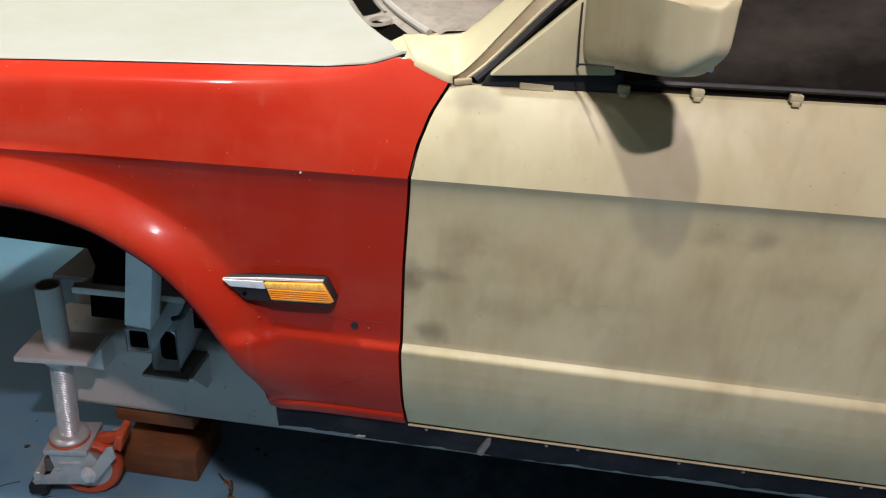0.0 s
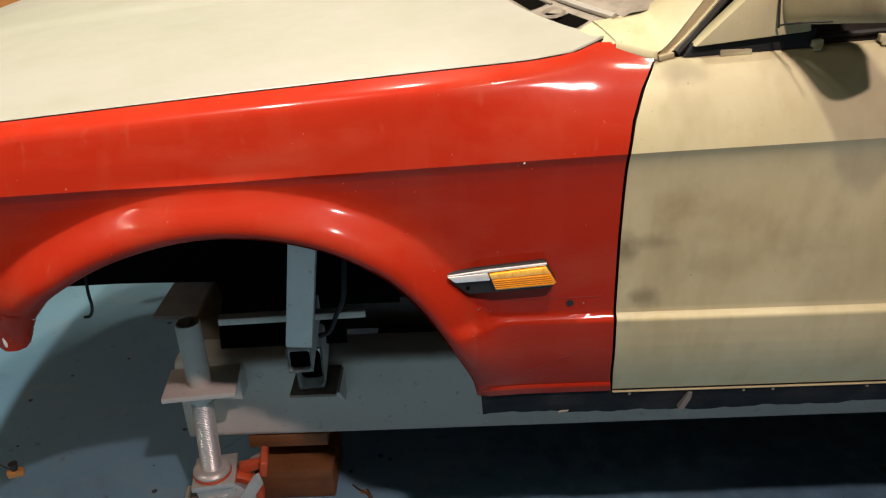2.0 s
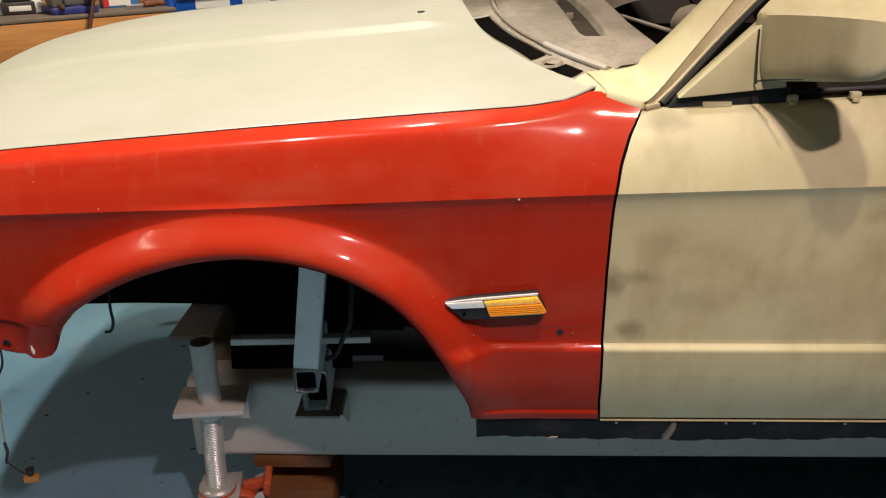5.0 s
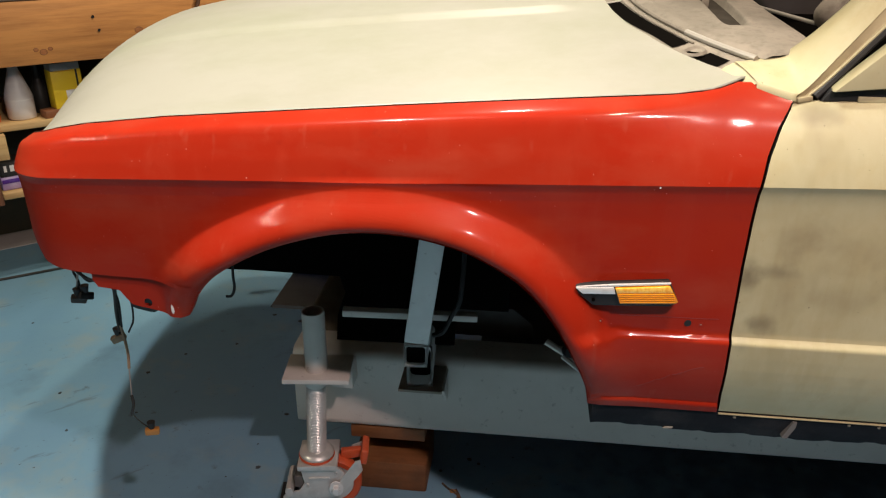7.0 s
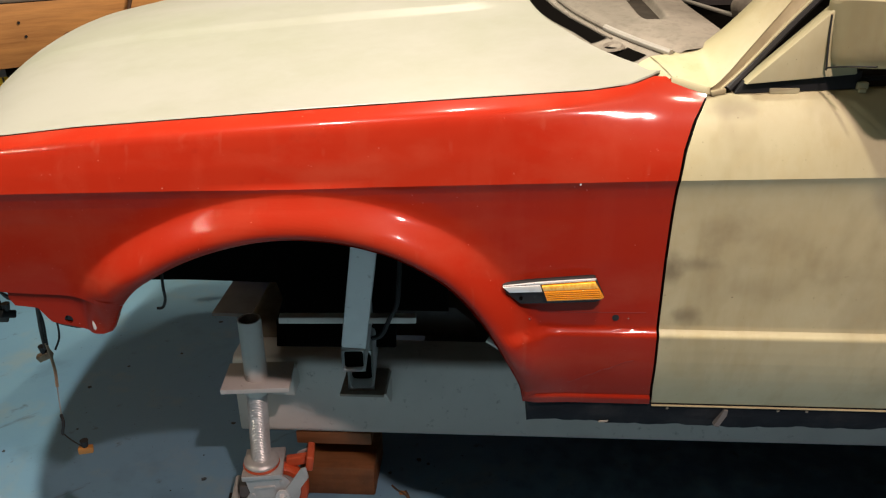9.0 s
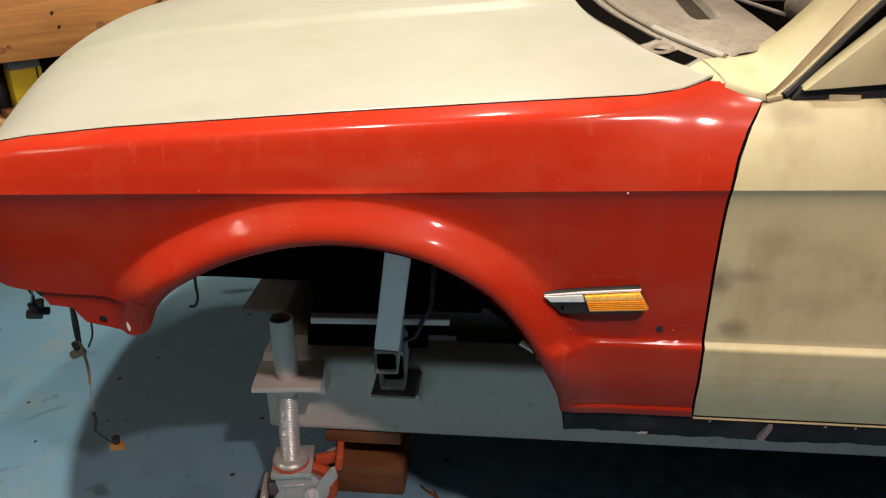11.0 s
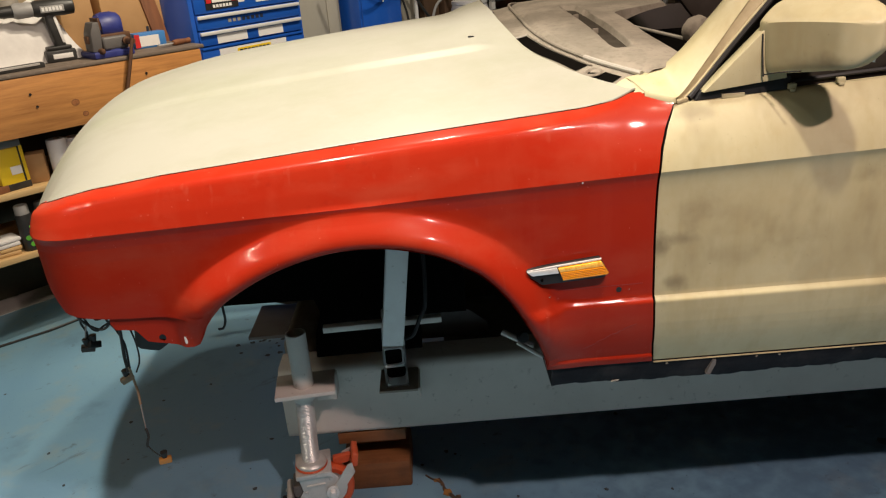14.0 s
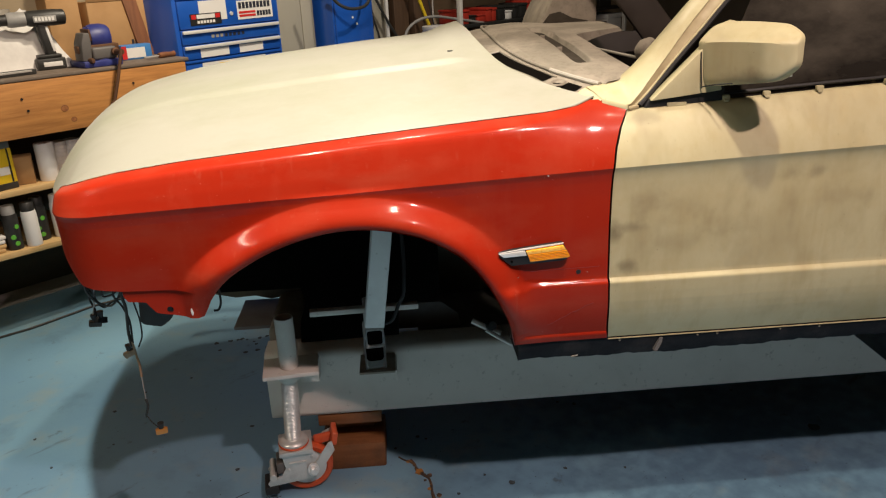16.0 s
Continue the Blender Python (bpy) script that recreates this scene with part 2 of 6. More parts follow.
PINE = shader("pine_board", (0.544, 0.246, 0.072), 0.5, vary=(
    (3.0, (1.2, 14, 14), 0.40, 0.70, (0.323, 0.128, 0.034), 0.9),
    (2.0, (3, 5, 5), 0.68, 0.76, (0.170, 0.064, 0.019), 0.8),
    (9.0, (0.8, 22, 22), 0.5, 0.8, (0.527, 0.272, 0.093), 0.5)), bump=0.15, bump_scale=80)
SHELF_PINE = shader("pale_shelf_wood", (0.62, 0.42, 0.19), 0.55, vary=((4.0, (1, 12, 12), 0.42, 0.72, (0.45, 0.26, 0.10), 0.8),), bump=0.1)
BROWN_WOOD = shader("brown_wood", (0.22, 0.085, 0.035), 0.55, vary=((4.0, (10, 10, 1), 0.42, 0.72, (0.12, 0.045, 0.02), 0.8), (20.0, ONE, 0.7, 0.76, (0.5, 0.4, 0.3), 0.6)), bump=0.2)
BLOCK_WOOD = shader("rust_brown_timber", (0.23, 0.090, 0.028), 0.6, vary=((5.0, (1, 10, 10), 0.42, 0.72, (0.17, 0.062, 0.020), 0.8), (16.0, ONE, 0.5, 0.75, (0.09, 0.045, 0.022), 0.6)), bump=0.3, bump_scale=100)
WALL = shader("wall_board", (0.44, 0.34, 0.22), 0.7, vary=((2.5, (1, 1, 0.5), 0.4, 0.75, (0.34, 0.26, 0.16), 0.8), (40.0, ONE, 0.66, 0.8, (0.2, 0.17, 0.13), 0.4)), bump=0.1)
# for the unseen walls: dark so that they bounce little light
DARK_WALL = shader("low_bounce_board", (0.085, 0.063, 0.042), 0.75, vary=((2.5, (1, 1, 0.5), 0.4, 0.75, (0.055, 0.042, 0.028), 0.8),), bump=0.1)
CEILING = shader("ceiling_board", (0.22, 0.175, 0.12), 0.8, vary=((3.0, ONE, 0.4, 0.75, (0.17, 0.135, 0.09), 0.7),))


# ---- builders ----
def thing(name, place, label, category, yaw=0.0, group="", kind=""):
    e = new(name)
    e.empty_display_size = 0.05
    e.matrix_world = pose(*place, 0, 0, yaw)
    return tagged(e, label, category, group, kind)


def mesh_of(name, bm, material, smooth=False):
    me = bpy.data.meshes.new(name)
    bmesh.ops.recalc_face_normals(bm, faces=bm.faces)
    bm.to_mesh(me)
    bm.free()
    me.materials.append(material)
    if smooth:
        me.shade_smooth()
        if smooth != True:
            me.set_sharp_from_angle(angle=radians(smooth))
    return me


def part(name, bm, material, parent=None, label="", smooth=35, m=None):
    ob = new(name, mesh_of(name, bm, material, smooth))
    if parent:
        ob.parent = parent
    if m is not None:
        ob.matrix_basis = m
    return tagged(ob, label)


def box(x0, x1, y0, y1, z0, z1, bevel=0.002, seg=2):
    bm = bmesh.new()
    bmesh.ops.create_cube(bm, size=1.0, matrix=Matrix.Translation(((x0 + x1) / 2, (y0 + y1) / 2, (z0 + z1) / 2)) @ Matrix.Diagonal((x1 - x0, y1 - y0, z1 - z0, 1)))
    if bevel:
        bmesh.ops.bevel(bm, geom=list(bm.edges), offset=bevel, segments=seg, profile=0.5, affect="EDGES")
    return bm


def join(*bms):
    out = bms[0]
    for b in bms[1:]:
        me = bpy.data.meshes.new("tmp")
        b.to_mesh(me)
        b.free()
        out.from_mesh(me)
        bpy.data.meshes.remove(me)
    return out


def moved(bm, m):
    bmesh.ops.transform(bm, matrix=m, verts=bm.verts)
    return bm


def lathe(profile, seg=24, closed=False):
    """Turns rows of (radius, height) about z."""
    bm = bmesh.new()
    rings = []
    for r, z in profile:
        rings.append([bm.verts.new((max(r, 1e-5) * math.cos(2 * math.pi * i / seg), max(r, 1e-5) * math.sin(2 * math.pi * i / seg), z)) for i in range(seg)])
    pairs = list(zip(rings, rings[1:])) + ([(rings[-1], rings[0])] if closed else [])
    for a, b in pairs:
        for i in range(seg):
            bm.faces.new((a[i], a[(i + 1) % seg], b[(i + 1) % seg], b[i]))
    bmesh.ops.remove_doubles(bm, verts=bm.verts, dist=2e-5)
    return bm


def smooth_path(pts, n=8):
    """Catmull-Rom through points."""
    p = [Vector(q) for q in pts]
    p = [2 * p[0] - p[1]] + p + [2 * p[-1] - p[-2]]
    out = []
    for i in range(1, len(p) - 2):
        for k in range(n):
            t = k / n
            out.append(0.5 * (2 * p[i] + (p[i + 1] - p[i - 1]) * t + (2 * p[i - 1] - 5 * p[i] + 4 * p[i + 1] - p[i + 2]) * t * t + (3 * p[i] - p[i - 1] - 3 * p[i + 1] + p[i + 2]) * t ** 3))
    out.append(p[-2])
    return out


def tube(pts, r, seg=8, n=8):
    path = smooth_path(pts, n) if n else [Vector(p) for p in pts]
    bm = bmesh.new()
    rings = []
    side = Vector((0.31, 0.77, 0.55))
    for i, p in enumerate(path):
        d = (path[min(i + 1, len(path) - 1)] - path[max(i - 1, 0)]).normalized()
        a = d.cross(side).normalized()
        side = a.cross(d)
        rings.append([bm.verts.new(p + r * (math.cos(2 * math.pi * k / seg) * a + math.sin(2 * math.pi * k / seg) * d.cross(a))) for k in range(seg)])
    for a, b in zip(rings, rings[1:]):
        for k in range(seg):
            bm.faces.new((a[k], a[(k + 1) % seg], b[(k + 1) % seg], b[k]))
    bm.faces.new(rings[0][::-1])
    bm.faces.new(rings[-1])
    return bm


def sheet(rows, thick=0.0):
    """A surface over a grid of points. thick: how deep the folded-in rim goes along +y and -z."""
    bm = bmesh.new()
    g = [[bm.verts.new(p) for p in row] for row in rows]
    for a, b in zip(g, g[1:]):
        for i in range(len(a) - 1):
            try:
                bm.faces.new((a[i], a[i + 1], b[i + 1], b[i]))
            except ValueError:
                pass
    return bm


def prism(outline, y0, y1, bevel=0.0):
    """An outline in x and z, pushed from y0 to y1."""
    bm = bmesh.new()
    a = [bm.verts.new((x, y0, z)) for x, z in outline]
    b = [bm.verts.new((x, y1, z)) for x, z in outline]
    n = len(a)
    bm.faces.new(a)
    bm.faces.new(b[::-1])
    for i in range(n):
        bm.faces.new((a[i], b[i], b[(i + 1) % n], a[(i + 1) % n]))
    bmesh.ops.recalc_face_normals(bm, faces=bm.faces)
    if bevel:
        bmesh.ops.bevel(bm, geom=list(bm.edges), offset=bevel, segments=2, profile=0.5, affect="EDGES")
    return bm


def lerp_table(table, x):
    xs, ys = [r[0] for r in table], [r[1] for r in table]
    return float(np.interp(x, xs, ys))


def ease(a, b, x):
    t = min(1.0, max(0.0, (x - a) / (b - a)))
    return t * t * (3 - 2 * t)


# ---- structure ----
def build_room():
    U0, U1, V0, V1, TOP = -6.0, 6.5, -7.5, 1.05, 3.60
    rot = pose(*BENCH, 0, 0, BENCH_YAW)
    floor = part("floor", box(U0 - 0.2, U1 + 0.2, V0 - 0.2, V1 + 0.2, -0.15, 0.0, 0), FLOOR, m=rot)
    tagged(floor, "blue painted concrete floor with stains and scuffs", "floor", kind="structure")
    for name, b in (("wall_north", (U0 - 0.15, U1 + 0.15, V1, V1 + 0.15)), ("wall_south", (U0 - 0.15, U1 + 0.15, V0 - 0.15, V0)),
                    ("wall_west", (U0 - 0.15, U0, V0, V1)), ("wall_east", (U1, U1 + 0.15, V0, V1))):
        # these two walls stay out of view and only hold bounced light down
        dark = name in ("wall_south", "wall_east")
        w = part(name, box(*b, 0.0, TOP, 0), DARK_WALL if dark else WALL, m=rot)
        tagged(w, "unseen wall, coloured dark to cut bounced light" if dark else "dull beige board workshop wall", "wall", kind="structure")
    tagged(part("ceiling", box(U0 - 0.2, U1 + 0.2, V0 - 0.2, V1 + 0.2, TOP, TOP + 0.1, 0), CEILING, m=rot), "plain brown board ceiling", "ceiling", kind="structure")


build_room()
CONCRETE = shader("bare_concrete", (0.46, 0.42, 0.41), 0.8, vary=((6.0, ONE, 0.42, 0.72, (0.36, 0.33, 0.32), 0.7), (40.0, ONE, 0.6, 0.75, (0.12, 0.11, 0.10), 0.5)), bump=0.3)
tagged(part("floor_strip", box(-3.4, 0.62, 0.505, 0.70, 0.0, 0.003, 0), CONCRETE, m=pose(*BENCH, 0, 0, BENCH_YAW)), "bare grey concrete strip of floor under the workbench", "floor", kind="structure")

# ---- the car: its nose points to -x, its left side lies near y = 0, its middle at y = YC ----
YC = 0.80
ARCH_X, ARCH_Z = -0.515, 0.632
CREASE = [(-1.16, 1.046), (-0.5, 1.068), (0.07, 1.088), (0.68, 1.106), (1.4, 1.115), (3.2, 1.11)]
GAP = [(-1.18, 1.076), (-1.16, 1.088), (-1.08, 1.112), (-1.02, 1.124), (-0.88, 1.141), (-0.49, 1.174), (-0.28, 1.190), (-0.06, 1.206), (0.0, 1.214), (0.045, 1.230)]
GAP_Y = [(-1.18, 0.150), (-1.165, 0.122), (-1.14, 0.096), (-1.11, 0.078), (-1.07, 0.066), (-1.0, 0.060), (-0.06, 0.060), (0.0, 0.064), (0.03, 0.070), (0.045, 0.078)]
# height (below the crease 1.088) against depth, at the door
PROFILE = [(0.55, 0.090), (0.585, 0.0705), (0.62, 0.0530), (0.655, 0.0370), (0.68, 0.0266), (0.70, 0.0191), (0.72, 0.0124), (0.74, 0.0069), (0.76, 0.0026), (0.785, -0.0010), (0.806, -0.003), (0.813, -0.0035), (0.817, -0.001), (0.822, 0.005), (0.828, 0.006), (0.85, 0.005), (0.95, 0.001), (1.03, 0.0), (1.058, -0.002), (1.074, -0.005), (1.082, -0.008), (1.088, -0.011)]


def side_y(x, z):
    """Depth of the body side below the crease."""
    c = lerp_table(CREASE, x)
    zz = z + (1.088 - c) * ease(0.83, 1.0, z)
    return lerp_table(PROFILE, zz)


def nose_wrap(x):
    d = max(0.0, -1.060 - x)
    R = 0.118
    return R - math.sqrt(max(0.0, R * R - min(d, R) ** 2))


ARCH = [(-0.863, 0.791), (-0.842, 0.830), (-0.8168, 0.8637), (-0.7863, 0.8941), (-0.7463, 0.9208), (-0.7011, 0.9446), (-0.6539, 0.9632), (-0.6025, 0.9777), (-0.551, 0.9869), (-0.4996, 0.989), (-0.4481, 0.9848),
        (-0.3967, 0.9734), (-0.3556, 0.959), (-0.3145, 0.9374), (-0.2786, 0.9126), (-0.2447, 0.8768), (-0.217, 0.838), (-0.195, 0.797), (-0.175, 0.755), (-0.16, 0.712), (-0.15, 0.675), (-0.144, 0.64)]
ARCH_DENSE = [Vector((p.x, p.z)) for p in smooth_path([(x, 0, z) for x, z in ARCH], 6)]


def arch_distance(x, z):
    p = Vector((x, z))
    return min((p - q).length for q in ARCH_DENSE)


def flare(x, z):
    d = arch_distance(x, z)
    low, high = (0.785, 0.925) if x < ARCH_X else (0.66, 0.84)
    h = 0.003 + 0.029 * ease(low, high, z)
    if d > 0.105:
        return 0.0
    roll = 0.015 * (1 - d / 0.016) ** 2 if d < 0.016 else 0.0
    # a steep crest on a broad soft skirt
    return -h * (1 - ease(0.016, 0.078, d)) - 0.40 * h * (1 - ease(0.025, 0.105, d)) + roll


# the shoulder's section: a leaning side, a tight edge, a flat strip up to the bonnet
SHOULDER_T = [0.0, 0.25, 0.50, 0.62, 0.70, 0.76, 0.82, 0.90, 1.0]
SHOULDER_Z = [0.0, 0.33, 0.64, 0.78, 0.855, 0.895, 0.925, 0.962, 1.0]
SHOULDER_Y = [0.0, 0.13, 0.28, 0.36, 0.43, 0.51, 0.62, 0.80, 1.0]


def front_fender(car):
    bottom = [(-1.122, 0.884), (-1.116, 0.881), (-1.108, 0.879), (-1.096, 0.876), (-1.080, 0.874), (-1.06, 0.8715), (-1.046, 0.870), (-1.030, 0.868), (-1.010, 0.867), (-0.985, 0.866), (-0.960, 0.8655), (-0.935, 0.865), (-0.915, 0.864), (-0.895, 0.862), (-0.870, 0.859), (-0.845, 0.855)]
    crest = [-1.175, -1.168, -1.158, -1.145, -1.128, -1.108, -1.085, -1.065, -1.05, -1.035, -1.02, -1.00, -0.985, -0.968, -0.948, -0.928]
    low = [(x, z, c) for (x, z), c in zip(bottom, crest)]
    dense = [q for q in ARCH_DENSE if q.x > ARCH_X or q.y > 0.852][::2]
    n = len(dense)
    for i, q in enumerate(dense):
        low.append((q.x, q.y, -0.91 + i / (n - 1) * 0.81))
    for x in (-0.125, -0.10, -0.07, -0.04, -0.01, 0.02, 0.05, 0.079):
        low.append((x, 0.652, -0.10 + (x + 0.144) / 0.223 * 0.168))
    rows = []
    R1 = 120
    for k in range(R1 + 1):
        t = k / R1
        row = []
        for j, (bx, bz, cx) in enumerate(low):
            cz = lerp_table(CREASE, cx)
            x, z = bx + (cx - bx) * t, bz + (cz - bz) * t
            if j == len(low) - 1:
                x = door_edge(z) - 0.0045
            if j < 9:
                # the nose bulges forward between its foot and the crease
                x -= 0.018 * math.sin(math.pi * t) * (1 - j / 9)
            ledge = ease(-0.200, -0.160, x)
            y = side_y(x, z) * ledge + side_y(x, max(z, 0.835)) * (1 - ledge)
            if x > -0.2 and z < 0.674:
                y -= 0.005 * ease(0.674, 0.668, z)
            row.append((x, y + flare(x, z) + nose_wrap(x), z))
        rows.append(row)
    R2 = 26
    for k in range(1, R2 + 1):
        t = k / R2
        row = []
        for bx, bz, cx in low:
            gx = min(cx + (0.0 if cx < -0.2 else (cx + 0.2) / 0.268 * 0.045), 0.113)
            cz = lerp_table(CREASE, cx)
            if gx <= 0.045:
                gz, gy = lerp_table(GAP, gx), lerp_table(GAP_Y, gx)
            else:
                q = (gx - 0.045) / 0.068
                gz, gy = 1.230 - 0.016 * q, 0.078 - 0.030 * q
            c0 = side_y(cx, cz) + nose_wrap(cx)
            gy = max(gy, c0 + 0.016)
            x = cx + (gx - cx) * t ** 1.5
            soft = ease(-0.22, 0.03, cx)
            zt = float(np.interp(t, SHOULDER_T, SHOULDER_Z)) * (1 - soft) + (1 - (1 - t) ** 1.6) * soft
            td = 1 - (1 - t) ** 1.28
            yt = float(np.interp(t, SHOULDER_T, SHOULDER_Y)) * (1 - soft) + (0.55 * td + 0.45 * td * td) * soft
            # the shoulder draws in a little towards the door
            dip = 0.0015 * math.sin(math.pi * t) * soft + 0.0030 * ease(-0.02, 0.085, x) * ease(0.05, 0.35, t) * (1 - ease(0.75, 1.0, t))
            if cx == low[-1][2]:
                x = door_edge(cz + (gz - cz) * zt) - 0.0045
            row.append((x, c0 + (gy - c0) * yt + dip, cz + (gz - cz) * zt))
        rows.append(row)
    rim = lambda pts, off: sheet([pts, [tuple(Vector(p) + Vector(off)) for p in pts]])
    fender = part("front_fender", join(sheet(rows), rim(rows[-1], (0, 0.006, -0.02)), rim([r[-1] for r in rows], (0.0, 0.02, 0.0)), rim([r[0] for r in rows], (0.006, 0.06, 0)),
                  rim(rows[0], (0, 0.035, 0.004))), RED, car, "glossy red front wing with worn paint, scratches and a flared wheel arch", smooth=38)
    # the stepped lip under the nose, set back a little
    lip = [(-1.034, 0.853), (-1.026, 0.839), (-1.005, 0.837), (-0.987, 0.835), (-0.977, 0.821), (-0.967, 0.808), (-0.955, 0.805), (-0.945, 0.803), (-0.932, 0.801), (-0.92, 0.799), (-0.90, 0.796), (-0.877, 0.793), (-0.863, 0.791), (-0.852, 0.810), (-0.842, 0.830), (-0.832, 0.845), (-0.826, 0.852)]
    lip_x = [-1.034 + 0.002 * i for i in range(105)]
    drop = []
    for k in range(31):
        q = k / 30
        row = []
        for x in lip_x:
            z = 0.868 + (lerp_table(lip, x) - 0.868) * q
            # points near the hole settle on its rim
            d = math.hypot(x + 0.936, z - 0.814)
            xx, zz = x, z
            if 0.0045 < d < 0.0105:
                xx, zz = -0.936 + (x + 0.936) / d * 0.0075, 0.814 + (z - 0.814) / d * 0.0075
            row.append((xx, side_y(x, 0.866) + nose_wrap(x) + 0.008 * (1 - ease(-0.905, -0.855, x)) - 0.0008 + flare(x, z + (0.864 - z) * (1 - ease(-0.905, -0.865, x))), zz))
        drop.append(row)
    lip_sheet = sheet(drop)
    inside = [f for f in lip_sheet.faces if math.hypot(f.calc_center_median().x + 0.936, f.calc_center_median().z - 0.814) < 0.0070]
    bmesh.ops.delete(lip_sheet, geom=inside, context="FACES")
    part("valance_lip", join(lip_sheet, rim(drop[-1], (0, 0.014, 0.001)), rim([r[0] for r in drop], (0.001, 0.014, 0))), RED, fender, "stepped red lip below the wing with a round hole", smooth=40)
    part("valance_bracket", prism([(-0.985, 0.850), (-0.985, 0.829), (-0.966, 0.801), (-0.955, 0.801), (-0.955, 0.850)], 0.034, 0.040, 0.001), BLACK, fender, "black clip behind the lip")
    # bolt and clip holes, scratches, a chip
    def disc(name, x, z, r, mat, label="", lift=0.0008):
        part(name, moved(lathe([(0.0, 0.0), (r, 0.0), (r, -0.003)], 16), pose(x, side_y(x, z) + flare(x, z) - lift, z, 90, 0, 0)), mat, fender, label)
    disc("bolt_hole", 0.000, 0.843, 0.0058, BLACK, "dark round hole")
    for x in (0.021, -0.142):
        disc("rivet", x, 0.842, 0.0036, RED, "painted red rivet head")
        disc("rivet_core", x, 0.842, 0.0013, STEEL_BROWN, "", 0.0012)
    disc("paint_chip", -0.075, 1.080, 0.0014, WHITE, "pale paint chip", 0.0015)
    part("lip_scuff", moved(lathe([(0.0, 0.001), (0.0025, 0.001), (0.0045, 0.0), (0.0045, -0.004)], 10), pose(-0.884, side_y(-0.884, 0.866) + flare(-0.884, 0.808) - 0.0015, 0.812, 90, 0, 0) @ Matrix.Diagonal((0.7, 2.2, 1, 1))), WHITE, fender, "worn pale patch")
    for pts, r in (([(-0.078, 0.702), (-0.055, 0.713), (-0.037, 0.726), (-0.028, 0.729), (-0.015, 0.740)], 0.0007), ([(-0.012, 0.741), (-0.004, 0.743), (0.004, 0.748)], 0.0012), ([(0.006, 0.748), (0.020, 0.757), (0.037, 0.763)], 0.0006),
                   ([(-0.145, 0.851), (-0.09, 0.8515), (-0.03, 0.8525), (0.02, 0.853), (0.048, 0.854)], 0.0006)):
        part("scratch", tube([(x, side_y(x, z) - 0.0002, z) for x, z in pts], r, 5, 6), SCRATCH, fender)
    return fender


def body_side(x0, x1, n, zlow, ztop_fn, ytop_fn, edge0=None, edge1=None, rows1=90, rows2=12):
    """A panel of the body side, from zlow up over the crease to the belt."""
    rows = []
    cols = [x0 + (x1 - x0) * i / n for i in range(n + 1)]
    for k in range(rows1 + 1):
        t = k / rows1
        row = []
        for i, x in enumerate(cols):
            z0 = zlow(x)
            z = z0 + (0.84 - z0) * t / 0.6 if t < 0.6 else 0.84 + (lerp_table(CREASE, x) - 0.84) * (t - 0.6) / 0.4
            if z0 > 0.80:
                z = z0 + (lerp_table(CREASE, x) - z0) * t
            xx = max(x if i else -9.0, edge0(z) + 0.006 * i) if edge0 and i < 8 else (edge1(z) if edge1 and i == n else x)
            row.append((xx, side_y(xx, z), z))
        rows.append(row)
    for k in range(1, rows2 + 1):
        t = k / rows2
        row = []
        for i, x in enumerate(cols):
            c = lerp_table(CREASE, x)
            z = c + (ztop_fn(x) - c) * (1 - (1 - t) ** 1.25)
            xx = max(x if i else -9.0, edge0(z) + 0.006 * i) if edge0 and i < 8 else (edge1(z) if edge1 and i == n else x)
            y0 = side_y(xx, c)
            row.append((xx, y0 + (ytop_fn(x) - y0) * (0.55 * t + 0.45 * t * t), z))
        rows.append(row)
    return rows


def belt_z(x):
    return 1.206 + 0.045 * (x - 0.17) - 0.012 * ease(0.7, 1.6, x)


def door_edge(z):
    return float(np.interp(z, [0.642, 0.70, 0.80, 0.95, 1.02, 1.088, 1.13, 1.17, 1.21], [0.0858, 0.0788, 0.0733, 0.0708, 0.0718, 0.0733, 0.0798, 0.0928, 0.1148]))


def mirror_rows(rows):
    return [[(x, 2 * YC - y, z) for x, y, z in r] for r in rows]


